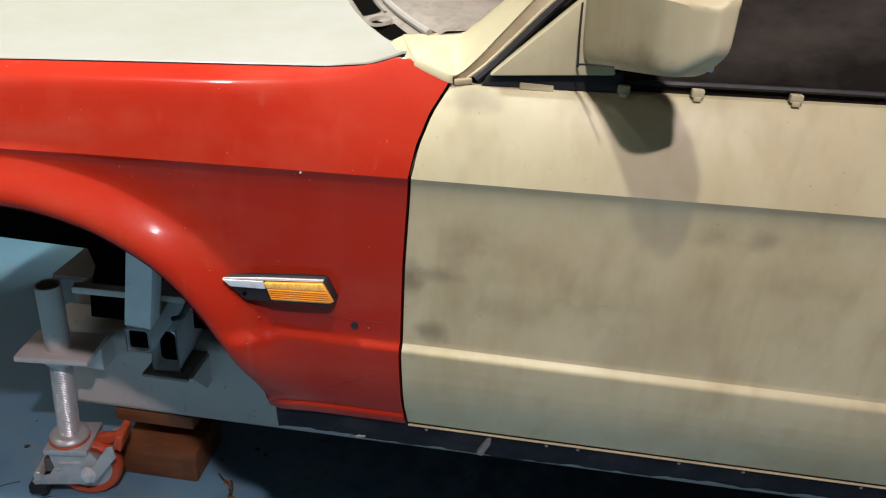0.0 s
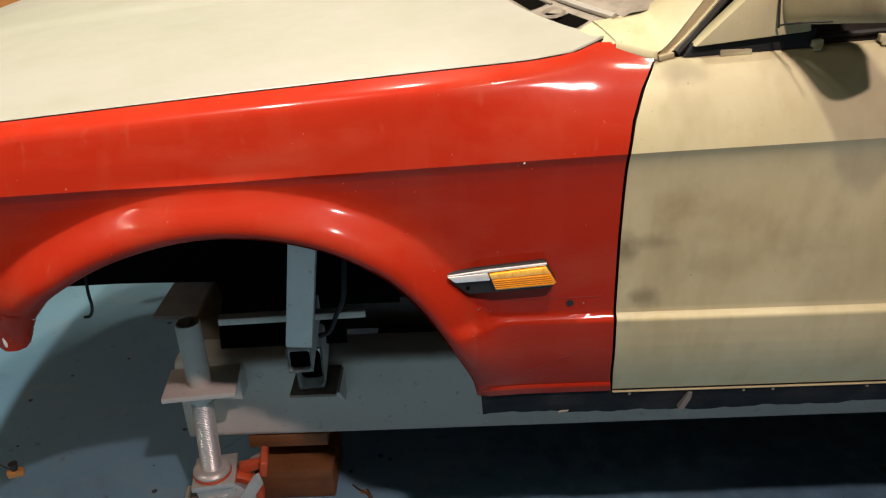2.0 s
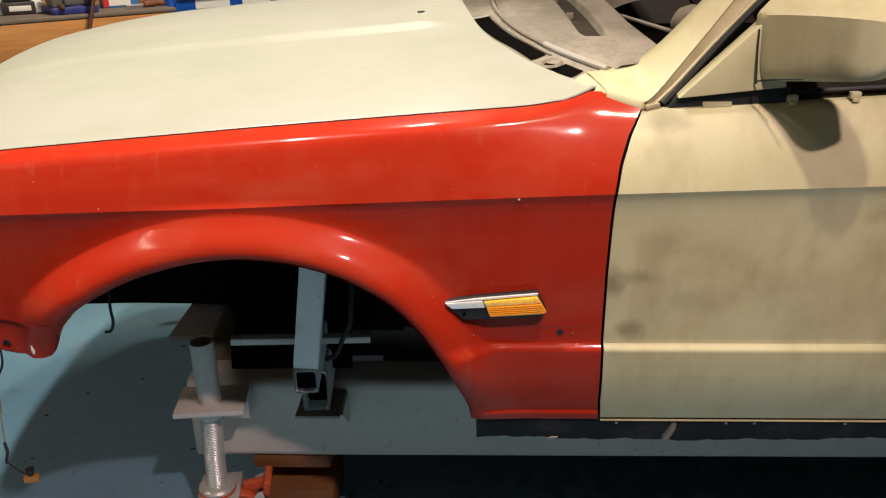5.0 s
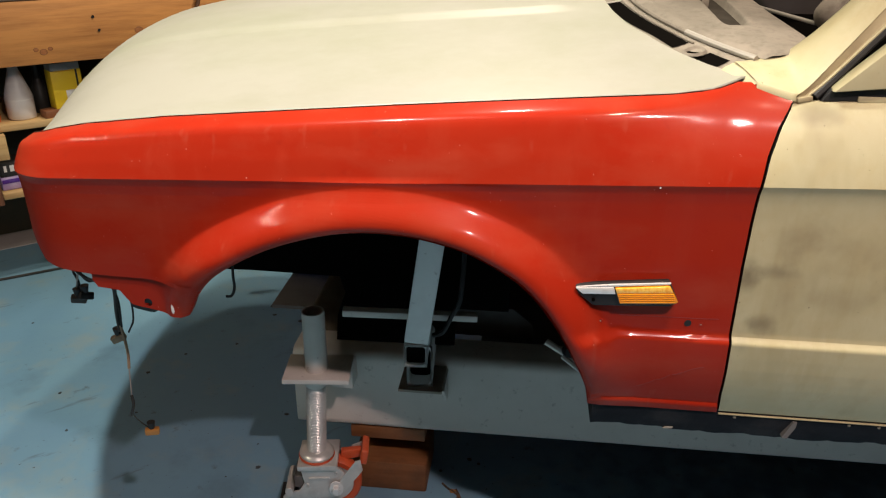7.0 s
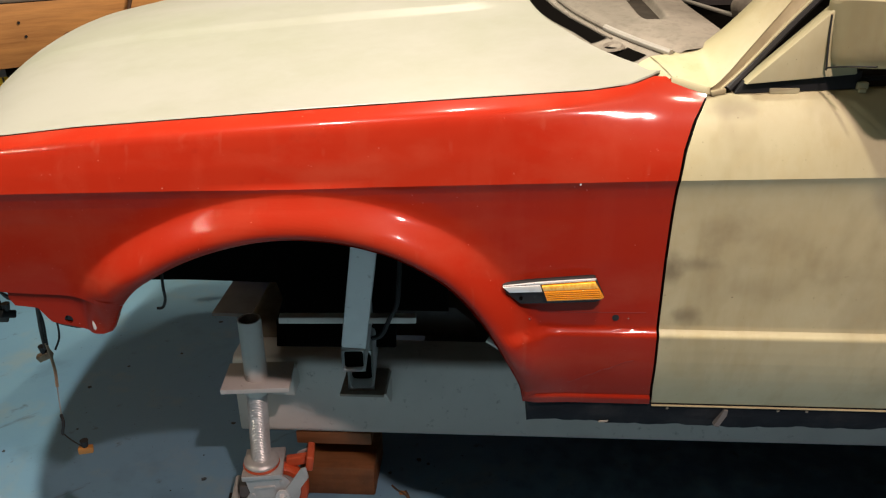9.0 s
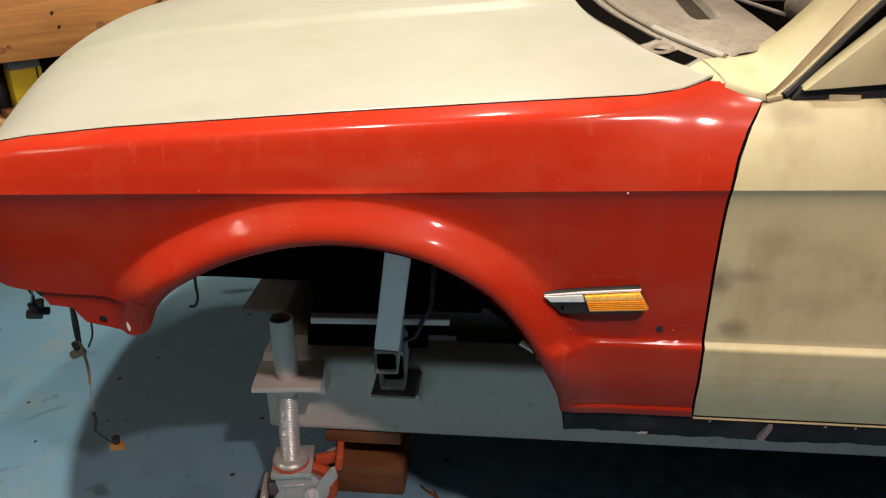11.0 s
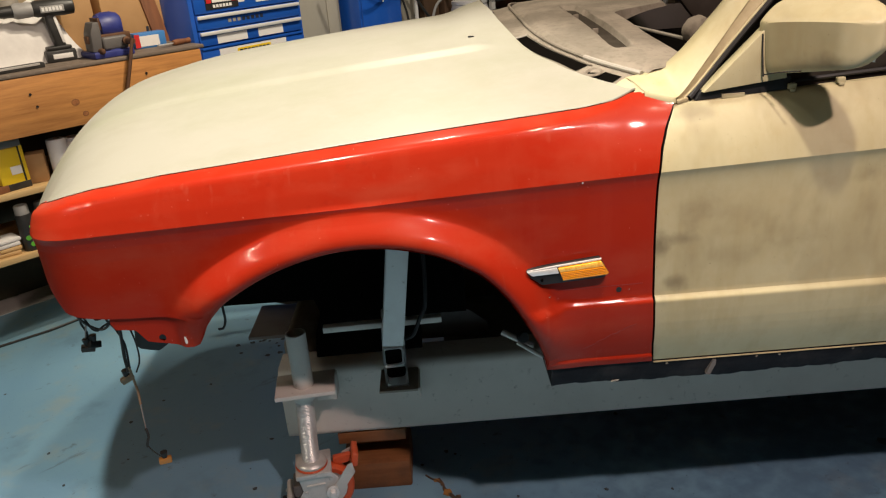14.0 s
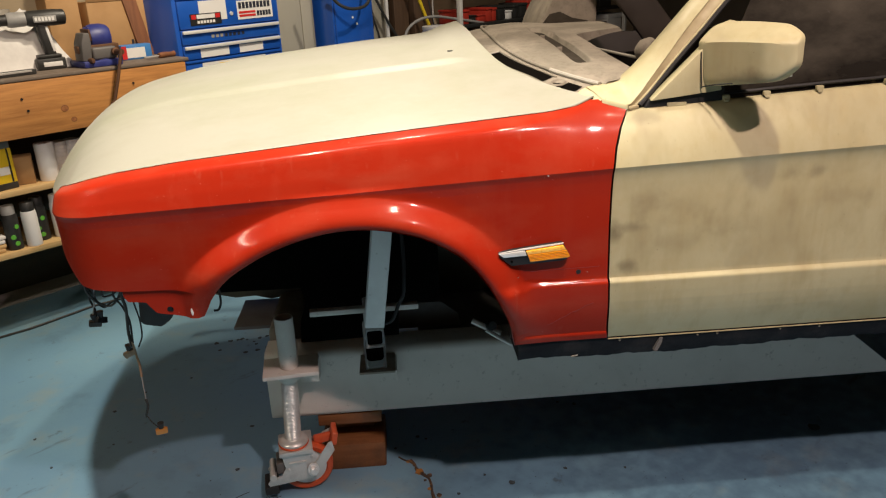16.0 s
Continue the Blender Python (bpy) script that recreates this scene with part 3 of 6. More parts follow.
def wing_mirror(car, door):
    sail = prism([(0.160, 1.222), (0.318, 1.238), (0.300, 1.30), (0.336, 1.384), (0.318, 1.378)], 0.034, 0.066, 0.003)
    part("mirror_gasket", prism([(0.150, 1.206), (0.33, 1.214), (0.33, 1.241), (0.162, 1.225)], 0.046, 0.064, 0.002), BLACK, door, "black gasket under the mirror base")
    part("mirror_sail", sail, CREAM, door, "cream triangular mirror base plate")
    bm = bmesh.new()
    bmesh.ops.create_cube(bm, size=1.0)
    bmesh.ops.subdivide_edges(bm, edges=list(bm.edges), cuts=23, use_grid_fill=True)
    inner, outer, back = Vector((0.256, 0.050)), Vector((0.362, -0.146)), Vector((0.054, 0.030))
    for v in bm.verts:
        q = v.co * 2
        e = 6.0
        n = (abs(q.x) ** e + abs(q.y) ** e + abs(q.z) ** e) ** (1 / e)
        q = q * (max(abs(q.x), abs(q.y), abs(q.z)) / n)
        a, b, c = (q.x + 1) / 2, (q.y + 1) / 2, (q.z + 1) / 2
        # a sloping top over an upright front; the outer cap turns back and its lower corner is well rounded
        top = max(0.0, (c - 0.72) / 0.28)
        cap = max(0.0, (a - 0.76) / 0.24) ** 1.3
        tuck = 0.86 * top + 0.10 * max(0.0, (0.72 - c) / 0.72)
        f = inner + a * (outer - inner) + (b + (1 - b) * (tuck + (1 - tuck) * 0.40 * cap)) * back
        low = 1.243 + 0.034 * a + 0.016 * ease(0.82, 1.0, a)
        high = 1.380 + 0.004 * math.sin(math.pi * a) - 0.010 * ease(0.80, 1.0, a)
        v.co = (f.x, f.y, low + (high - low) * c)
    shell = part("mirror_shell", bm, CREAM, door, "cream primed wing mirror housing with overspray", smooth=30)
    part("mirror_glass", moved(box(-0.070, 0.070, -0.002, 0.002, -0.045, 0.045, 0.001), pose(0.3735, -0.0345, 1.325, 0, 0, -67)), CHROME, shell, "mirror glass")
    part("mirror_joint", tube([(0.2640, 0.0330, 1.322), (0.2655, 0.0315, 1.290), (0.2690, 0.0290, 1.2480), (0.2700, 0.0270, 1.2490), (0.2850, -0.0050, 1.2570), (0.3040, -0.0430, 1.2640)], 0.0014, 6, 4), BLACK, shell, "black joint line of the mirror")


def car_door(car):
    rows = body_side(0.075, 1.33, 60, lambda x: 0.652, belt_z, lambda x: 0.047, door_edge)
    rim = lambda pts, off: sheet([pts, [tuple(Vector(p) + Vector(off)) for p in pts]])
    door = part("car_door", join(sheet(rows), rim([r[-1] for r in rows], (-0.003, 0.03, 0)), rim(rows[0], (0, 0.03, 0.002)), rim(rows[-1], (0, 0.012, 0.001))), CREAM, car,
                "cream primed door skin with grey smudges and sanding marks")
    # the door's front rim is black to paint the gap's shade
    part("door_gap_shade", rim([(x - 0.0008, y + 0.0008, z) for x, y, z in (r[0] for r in rows)], (0.002, 0.03, 0)), BLACK, door, "black strip for the shade in the gap before the door")
    # belt groove and its clips
    groove = sheet([[(x, 0.052, belt_z(x) - 0.014) for x in (0.118, 0.4, 0.7, 1.0, 1.33)], [(x, 0.066, belt_z(x) - 0.006) for x in (0.118, 0.4, 0.7, 1.0, 1.33)], [(x, 0.066, belt_z(x) + 0.016) for x in (0.118, 0.4, 0.7, 1.0, 1.33)]])
    part("belt_groove", groove, BLACK, door, "black window seal channel without its trim")
    rail = tube([(0.30, 0.060, belt_z(0.30) + 0.013), (0.7, 0.060, belt_z(0.7) + 0.013), (1.33, 0.060, belt_z(1.33) + 0.013)], 0.004, 6, 4)
    part("window_seal", rail, BLACK, door, "thin black window scraper")
    for x in (0.332, 0.424, 0.544, 0.70, 0.9, 1.1):
        clip = join(box(x - 0.008, x + 0.008, 0.040, 0.050, belt_z(x) + 0.001, belt_z(x) + 0.012, 0.002), box(x - 0.005, x + 0.005, 0.038, 0.043, belt_z(x) - 0.003, belt_z(x) + 0.003, 0.001))
        part("trim_clip", clip, CREAM, door, "small cream trim clip")
    part("trim_tab", box(0.200, 0.244, 0.044, 0.050, belt_z(0.22) - 0.002, belt_z(0.22) + 0.007, 0.0015), CREAM, door, "flat cream tab left by the trim")
    # window
    gl = sheet([[(0.30, 0.064, belt_z(0.3)), (1.33, 0.064, belt_z(1.33))], [(0.40, 0.10, 1.44), (1.33, 0.10, 1.46)], [(0.72, 0.225, 1.70), (1.33, 0.235, 1.74)]])
    pane = part("door_window", gl, GLASS, door, "dark door glass with dust and painted reflection haze", smooth=True)
    frame_path = [(0.142, 0.056, 1.211), (0.167, 0.064, 1.236), (0.228, 0.076, 1.304), (0.289, 0.091, 1.366), (0.344, 0.108, 1.422), (0.46, 0.152, 1.530), (0.64, 0.212, 1.680), (0.76, 0.235, 1.73), (1.05, 0.250, 1.765), (1.33, 0.250, 1.77)]
    part("door_frame_seal", tube(frame_path, 0.007, 8, 8), BLACK, door, "black rubber seal round the window")
    wing_mirror(car, door)
    return door


def pillar_and_roof(car):
    outer = smooth_path([(0.060, 0.0645, 1.2275), (0.083, 0.054, 1.2225), (0.108, 0.045, 1.2165), (0.120, 0.049, 1.2175), (0.140, 0.056, 1.236), (0.170, 0.065, 1.272), (0.205, 0.075, 1.314), (0.268, 0.095, 1.388), (0.39, 0.140, 1.510), (0.56, 0.202, 1.680)], 6)
    inner = smooth_path([(0.034, 0.114, 1.2485), (0.055, 0.125, 1.2490), (0.078, 0.134, 1.2510), (0.114, 0.150, 1.2570), (0.135, 0.159, 1.2690), (0.160, 0.165, 1.2890), (0.193, 0.170, 1.3220), (0.255, 0.182, 1.3860), (0.385, 0.215, 1.5150), (0.56, 0.265, 1.690)], 6)
    rows = []
    for i, (a, b) in enumerate(zip(outer, inner)):
        up = ease(10, 30, i)
        swell = 0.35 + 0.65 * up
        lip = b + Vector((0.004, 0.02, -0.012))
        chain = [a + Vector((0.002, 0.010, -0.006)), a, a * 0.8 + b * 0.2 + swell * Vector((-0.003, -0.007, 0.006)), a * 0.5 + b * 0.5 + swell * Vector((-0.008, -0.012, 0.012)), a * 0.2 + b * 0.8 + swell * Vector((-0.004, -0.006, 0.008)), b, lip]
        rows.append([tuple(p) for p in chain])
    part("a_pillar", sheet(rows), CREAM, car, "cream primed windscreen pillar", smooth=50)
    flange = [[tuple(p + Vector((0.0, -0.0004, 0.0006))), tuple(p + Vector((-0.0015, -0.0025, -0.003))), tuple(p + Vector((-0.0005, -0.0025, -0.010)))] for p in outer[:16]]
    part("pillar_flange", sheet(flange), CREAM, car, "cream flange under the foot of the pillar", smooth=True)
    part("cowl_corner", sheet([[(0.020, 0.080, 1.206), (0.040, 0.074, 1.214), (0.0640, 0.0636, 1.2280)], [(0.012, 0.098, 1.214), (0.030, 0.090, 1.2310), (0.0480, 0.0850, 1.2425)], [(0.006, 0.118, 1.224), (0.022, 0.117, 1.2400), (0.0380, 0.1150, 1.2490)]]), CREAM, car, "cream corner of the cowl under the bonnet tip", smooth=True)
    seal = smooth_path([(0.131, 0.0535, 1.2095), (0.160, 0.061, 1.236), (0.221, 0.073, 1.304), (0.282, 0.088, 1.366), (0.337, 0.105, 1.422), (0.455, 0.149, 1.530), (0.63, 0.209, 1.680)], 8)
    strip = smooth_path([(0.118, 0.049, 1.2125), (0.141, 0.0575, 1.238), (0.199, 0.073, 1.306), (0.262, 0.093, 1.380), (0.318, 0.113, 1.437), (0.434, 0.157, 1.550), (0.60, 0.216, 1.70)], 8)
    # cream primer like the pillar; the tan colour holds the gutter's shade
    gutter = [[tuple(p + Vector((0.0, 0.003, -0.001))), tuple(p + Vector((0.003, 0.004, -0.002))), tuple(q + Vector((-0.003, 0.004, 0.002))), tuple(q + Vector((0.0, -0.001, 0.001))), tuple(q + Vector((0.002, 0.008, -0.001)))] for p, q in zip(strip, seal)]
    part("rain_gutter", sheet(gutter), BROWNISH, car, "rain gutter beside the windscreen pillar, its shade coloured tan", smooth=40)
    part("gutter_edge", tube([tuple(p + Vector((-0.001, -0.001, 0.001))) for p in seal], 0.0022, 6, 0), CREAM, car, "thin cream edge of the rain gutter")
    part("gutter_foot", moved(box(-0.012, 0.012, -0.005, 0.006, -0.004, 0.004, 0.002), pose(0.126, 0.050, 1.208, 0, -8, 14)), BROWNISH, car, "folded foot of the gutter")
    part("a_pillar", sheet(mirror_rows(rows)), CREAM, car, "cream primed windscreen pillar", smooth=50)
    # roof and the far side and tail, out of the camera's sight
    roof = []
    for i in range(17):
        x = 0.58 + (2.25 - 0.58) * i / 16
        h = 1.70 + 0.075 * math.sin(math.pi * min(1, max(0, (x - 0.45) / 2.2)))
        roof.append([(x, YC + 0.56 * math.sin(a), h - 0.055 * (1 - math.cos(a)) ** 1.2) for a in [(-90 + 180 * k / 12) * math.pi / 180 for k in range(13)]])
    part("roof", sheet(roof), CREAM, car, "cream primed roof", smooth=True)


PALE_METAL = shader("pale_bare_metal", (0.30, 0.275, 0.235), 0.5, vary=((20.0, ONE, 0.4, 0.75, (0.28, 0.25, 0.21), 0.7),))
DARK_TRIM = shader("dark_brown_vinyl", (0.030, 0.022, 0.017), 0.55, vary=((12.0, ONE, 0.45, 0.75, (0.05, 0.038, 0.03), 0.7),), bump=0.2)
# cream darkened to tan, with the gutter's shade in the colour
BROWNISH = shader("shaded_tan_primer", (0.38, 0.32, 0.19), 0.55, vary=((20.0, ONE, 0.4, 0.75, (0.22, 0.17, 0.10), 0.7),))


def bonnet_z(x, y):
    r = min(1.0, abs(y - YC) / (YC - 0.06))
    side = lerp_table(GAP, x) if x > -1.18 else 1.076 + (x + 1.18) * 0.5
    mid = lerp_table(GAP, x) if x > -1.02 else 1.124 + (x + 1.02) * 0.17
    z = side * r ** 2 + mid * (1 - r ** 2)
    if x > 0.0:
        z = 1.214 * (1 - r ** 8) + side * r ** 8
    z += 0.125 * (1 - r ** 1.75) * (0.93 + 0.07 * ease(-1.2, -0.5, x))
    z += 0.009 * (1 - ease(0.368, 0.392, abs(y - YC))) * ease(-1.25, -0.9, x) * (1 - ease(-0.25, -0.18, x))
    # the rear edge kicks up between the ribs
    z += 0.036 * ease(-0.32, -0.165, x) ** 1.3 * (1 - ease(0.10, 0.62, r))
    d = max(0.0, x - bonnet_front(y))
    if d < 0.24:
        z -= 0.125 * (1 - d / 0.24) ** 2.5 * (1 - r ** 6)
    return z


def bonnet_front(y):
    r = min(1.0, abs(y - YC) / (YC - 0.06))
    return -1.178 - 0.165 * (1 - r ** 2.8)


def bonnet_rear(y):
    return lerp_table([(0.07, 0.050), (0.10, 0.030), (0.15, -0.006), (0.19, -0.034), (0.24, -0.062), (0.33, -0.107), (0.40, -0.130), (0.48, -0.150), (0.57, -0.170), (0.72, -0.190), (0.80, -0.193)], YC - abs(y - YC))


def bonnet(car):
    rows = []
    NY, NX = 236, 70
    for j in range(NY + 1):
        s = -1 + 2 * j / NY
        s = math.copysign(1 - (1 - abs(s)) ** 1.35, s)
        row = []
        for i in range(NX + 1):
            t = i / NX
            t = t * t * (3 - 2 * t) * 0.5 + t * 0.5
            # the edge follows the gap
            y_mid = YC + s * (YC - 0.066)
            xf, xr = bonnet_front(y_mid), bonnet_rear(y_mid)
            x = xf + (xr - xf) * t
            edge = lerp_table(GAP_Y, x) + 0.0032
            y = YC + s * (YC - edge)
            z = bonnet_z(x, y) if abs(s) < 1 else lerp_table(GAP, x)
            row.append((x, y, z))
        rows.append(row)
    drop = lambda pts, o: sheet([pts, [tuple(Vector(p) + Vector(o)) for p in pts]])
    rows = [[(x, y, z + 0.0012) for x, y, z in r] for r in rows]
    bm = join(sheet(rows), drop([r[0] for r in rows], (0.02, 0, -0.03)), drop([r[-1] for r in rows], (-0.006, 0, -0.012)))
    b = part("bonnet", bm, HOOD_CREAM, car, "pale cream primed bonnet with faint greenish patches", smooth=40)
    # black strips paint the shade of the gap beside the wings
    for edge, k in ((rows[0], 1), (rows[-1], -1)):
        part("gap_shade", drop([(x, y - 0.0006 * k, z - 0.0008) for x, y, z in edge], (0, 0.003 * k, -0.016)), BLACK, b, "black strip for the shade in the bonnet gap")
    part("washer_jet_hole", lathe([(0.0, 0.0005), (0.006, 0.0005), (0.006, -0.002)], 12), BLACK, b, "small dark hole", m=pose(-0.243, 0.481, bonnet_z(-0.243, 0.481) + 0.0032, 4, 0, 0) @ Matrix.Diagonal((1.2, 0.6, 1, 1)))
    return b


def side_marker(car):
    # a slanted lamp on a black foot, with a chrome wedge and rim
    y = -0.016
    base = prism([(-0.1890, 0.9085), (-0.183, 0.895), (-0.158, 0.8745), (-0.037, 0.8805), (-0.0235, 0.8885), (-0.0405, 0.9235)], y + 0.002, 0.006, 0.003)
    m = part("side_marker", base, BLACK, car, "side marker lamp with a black foot")
    lens = part("amber_lens", prism([(-0.1265, 0.9125), (-0.1165, 0.8840), (-0.031, 0.8895), (-0.0255, 0.8935), (-0.042, 0.9215)], y - 0.005, y, 0.0015), AMBER, m, "amber ribbed lens")
    part("reflector_band", prism([(-0.1262, 0.9118), (-0.1232, 0.9035), (-0.0360, 0.9102), (-0.0420, 0.9205)], y - 0.0062, y - 0.004, 0.0006), AMBER_PALE, lens, "pale yellow reflecting band")
    for i in range(5):
        f = (i + 0.5) / 5.4
        x0, z0 = -0.1165 - 0.0062 * f, 0.8850 + 0.0180 * f
        x1, z1 = -0.0300 - 0.0050 * f, 0.8905 + 0.0185 * f
        part("lens_rib", prism([(x0, z0), (x1, z1), (x1, z1 + 0.0020), (x0, z0 + 0.0020)], y - 0.0065, y - 0.004, 0.0005), AMBER, lens)
    part("chrome_wedge", prism([(-0.1885, 0.9085), (-0.1770, 0.8985), (-0.1245, 0.9010), (-0.1285, 0.9132)], y - 0.005, y, 0.0015), CHROME, m, "worn chrome wedge")
    part("chrome_rim", prism([(-0.1880, 0.9100), (-0.1285, 0.9142), (-0.0420, 0.9228), (-0.0405, 0.9262), (-0.130, 0.9178)], y - 0.004, y, 0.0008), CHROME, m, "thin chrome rim")
    part("screw_recess", moved(lathe([(0.0, 0.0), (0.0028, 0.0), (0.0028, -0.002)], 10), pose(-0.158, y - 0.0006, 0.8865, 90, 0, 0)), VOID, m)


def sill(car):
    xs = [-0.135 + 1.58 * i / 120 for i in range(121)]
    ragged = lambda x: 0.003 * math.sin(x * 7) + 0.0015 * math.sin(x * 31) + 0.0012 * math.sin(x * 83) + 0.001 * math.sin(x * 171)
    rows = []
    for k in range(9):
        t = k / 8
        rows.append([(x, 0.040 + 0.012 * t * t, 0.655 - (0.058 + ragged(x)) * t) for x in xs])
    rows.append([(x, y + 0.12, z - 0.004) for x, y, z in rows[-1]])
    ob = part("sill", join(sheet(rows), sheet([[r[0] for r in rows], [(r[0][0], r[0][1] + 0.12, r[0][2]) for r in rows]])), SILL, car, "black underseal coated sill with chipped edges and screw heads", smooth=45)
    part("sill_flange", box(0.085, 1.42, 0.036, 0.042, 0.6455, 0.6475, 0.0006), BROWNISH, ob, "dull edge under the door")
    for x in (0.115, 0.31, 0.36, 0.52, 0.62, 0.80):
        part("screw_head", moved(lathe([(0.0, 0.002), (0.002, 0.0015), (0.003, 0.0)], 10), pose(x, 0.041, 0.639, 90, 0, 0)), STEEL_BROWN, ob)
    part("paint_chip", prism([(-0.004, 0.598), (0.012, 0.599), (0.014, 0.603), (0.002, 0.602)], 0.048, 0.052), PALE_METAL, ob, "bare chipped edge")
    part("paint_chip", prism([(0.200, 0.606), (0.209, 0.604), (0.220, 0.628), (0.221, 0.640), (0.214, 0.640)], 0.036, 0.046), STEEL_DARK, ob, "bare scraped patch")


def understructure(car):
    """Inner wing, floor and engine bay walls: dark shapes behind the wheel arch."""
    inner = []
    for k in range(10):
        a = math.pi * k / 12
        inner.append([(ARCH_X + 0.41 * math.cos(a), y, ARCH_Z + 0.06 + 0.37 * math.sin(a)) for y in (0.06, 0.14, 0.22, 0.30)])
    part("wheel_housing", sheet(inner), UNDERBODY, car, "dark undersealed wheel housing", smooth=True)
    part("inner_wing", box(-1.02, -0.08, 0.44, 0.47, 0.83, 1.08, 0.01), UNDERBODY, car, "dark inner wing panel")
    # blackened and carried down to paint the shade under the bar too
    part("inner_panel", prism([(-1.06, 0.95), (-1.06, 0.642), (-0.93, 0.645), (-0.712, 0.642), (-0.700, 0.600), (-0.722, 0.535), (-0.728, 0.463), (-0.430, 0.468), (-0.426, 0.572), (-0.30, 0.572), (-0.30, 0.95)], 0.495, 0.505, 0.002), VOID, car, "side panel of the engine bay, blackened for the shade")
    part("footwell", sheet([[(-0.10 + 0.03 * math.sin(5 * y), y, z) for y in (0.05, 0.2, 0.35, 0.5, 0.65, 0.85)] for z in (0.60, 0.7, 0.8, 0.95, 1.06)]), UNDERBODY, car, "dark footwell panel", smooth=True)
    edge = [(-1.09, 0.475), (-1.0, 0.452), (-0.93, 0.455), (-0.88, 0.440), (-0.82, 0.445), (-0.80, 0.400), (-0.30, 0.400), (-0.05, 0.43), (0.02, 0.43), (0.02, 1.0), (-1.09, 1.0)]
    part("front_subframe", prism(edge, 0.90, 1.10, 0.004), UNDERBODY, car, "black front structure")
    part("chassis_rail", tube([(-1.10, 0.52, 0.86), (-0.75, 0.52, 0.86), (-0.30, 0.52, 0.84), (-0.05, 0.50, 0.70), (0.3, 0.40, 0.60)], 0.045, 10, 6), UNDERBODY, car, "dark chassis rail")
    part("bulkhead", box(0.02, 0.10, 0.06, 1.54, 0.60, 1.16, 0.01), UNDERBODY, car, "dark bulkhead")
    part("floor_pan", box(0.06, 2.9, 0.10, 1.50, 0.585, 0.62, 0.01), UNDERBODY, car, "dark floor pan")
    part("brake_hose", tube([(-0.405, 0.42, 0.86), (-0.402, 0.40, 0.76), (-0.404, 0.38, 0.70), (-0.409, 0.372, 0.655), (-0.424, 0.371, 0.625), (-0.444, 0.371, 0.580), (-0.468, 0.375, 0.566)], 0.0055, 8, 6), BLACK, car, "black brake hose")
    part("steering_link", tube([(-0.205, 0.50, 0.495), (-0.165, 0.485, 0.478), (-0.12, 0.47, 0.462)], 0.009, 8, 4), ZINC, car, "bare steel link inside the arch")
    part("steering_link", tube([(-0.165, 0.47, 0.475), (-0.13, 0.45, 0.458), (-0.09, 0.43, 0.440)], 0.007, 8, 4), ZINC, car, "bare steel link inside the arch")
    part("link_joint", moved(lathe([(0.0, -0.014), (0.014, -0.012), (0.017, 0.0), (0.014, 0.012), (0.0, 0.014)], 14), pose(-0.150, 0.475, 0.487, 70, 0, 20)), BLACK, car)
    part("duct", prism([(-1.060, 0.860), (-1.064, 0.765), (-1.069, 0.716), (-1.058, 0.707), (-1.018, 0.698), (-0.992, 0.716), (-0.982, 0.740), (-0.975, 0.860)], 0.165, 0.255, 0.008), BLACK, car, "black duct stub under the nose")


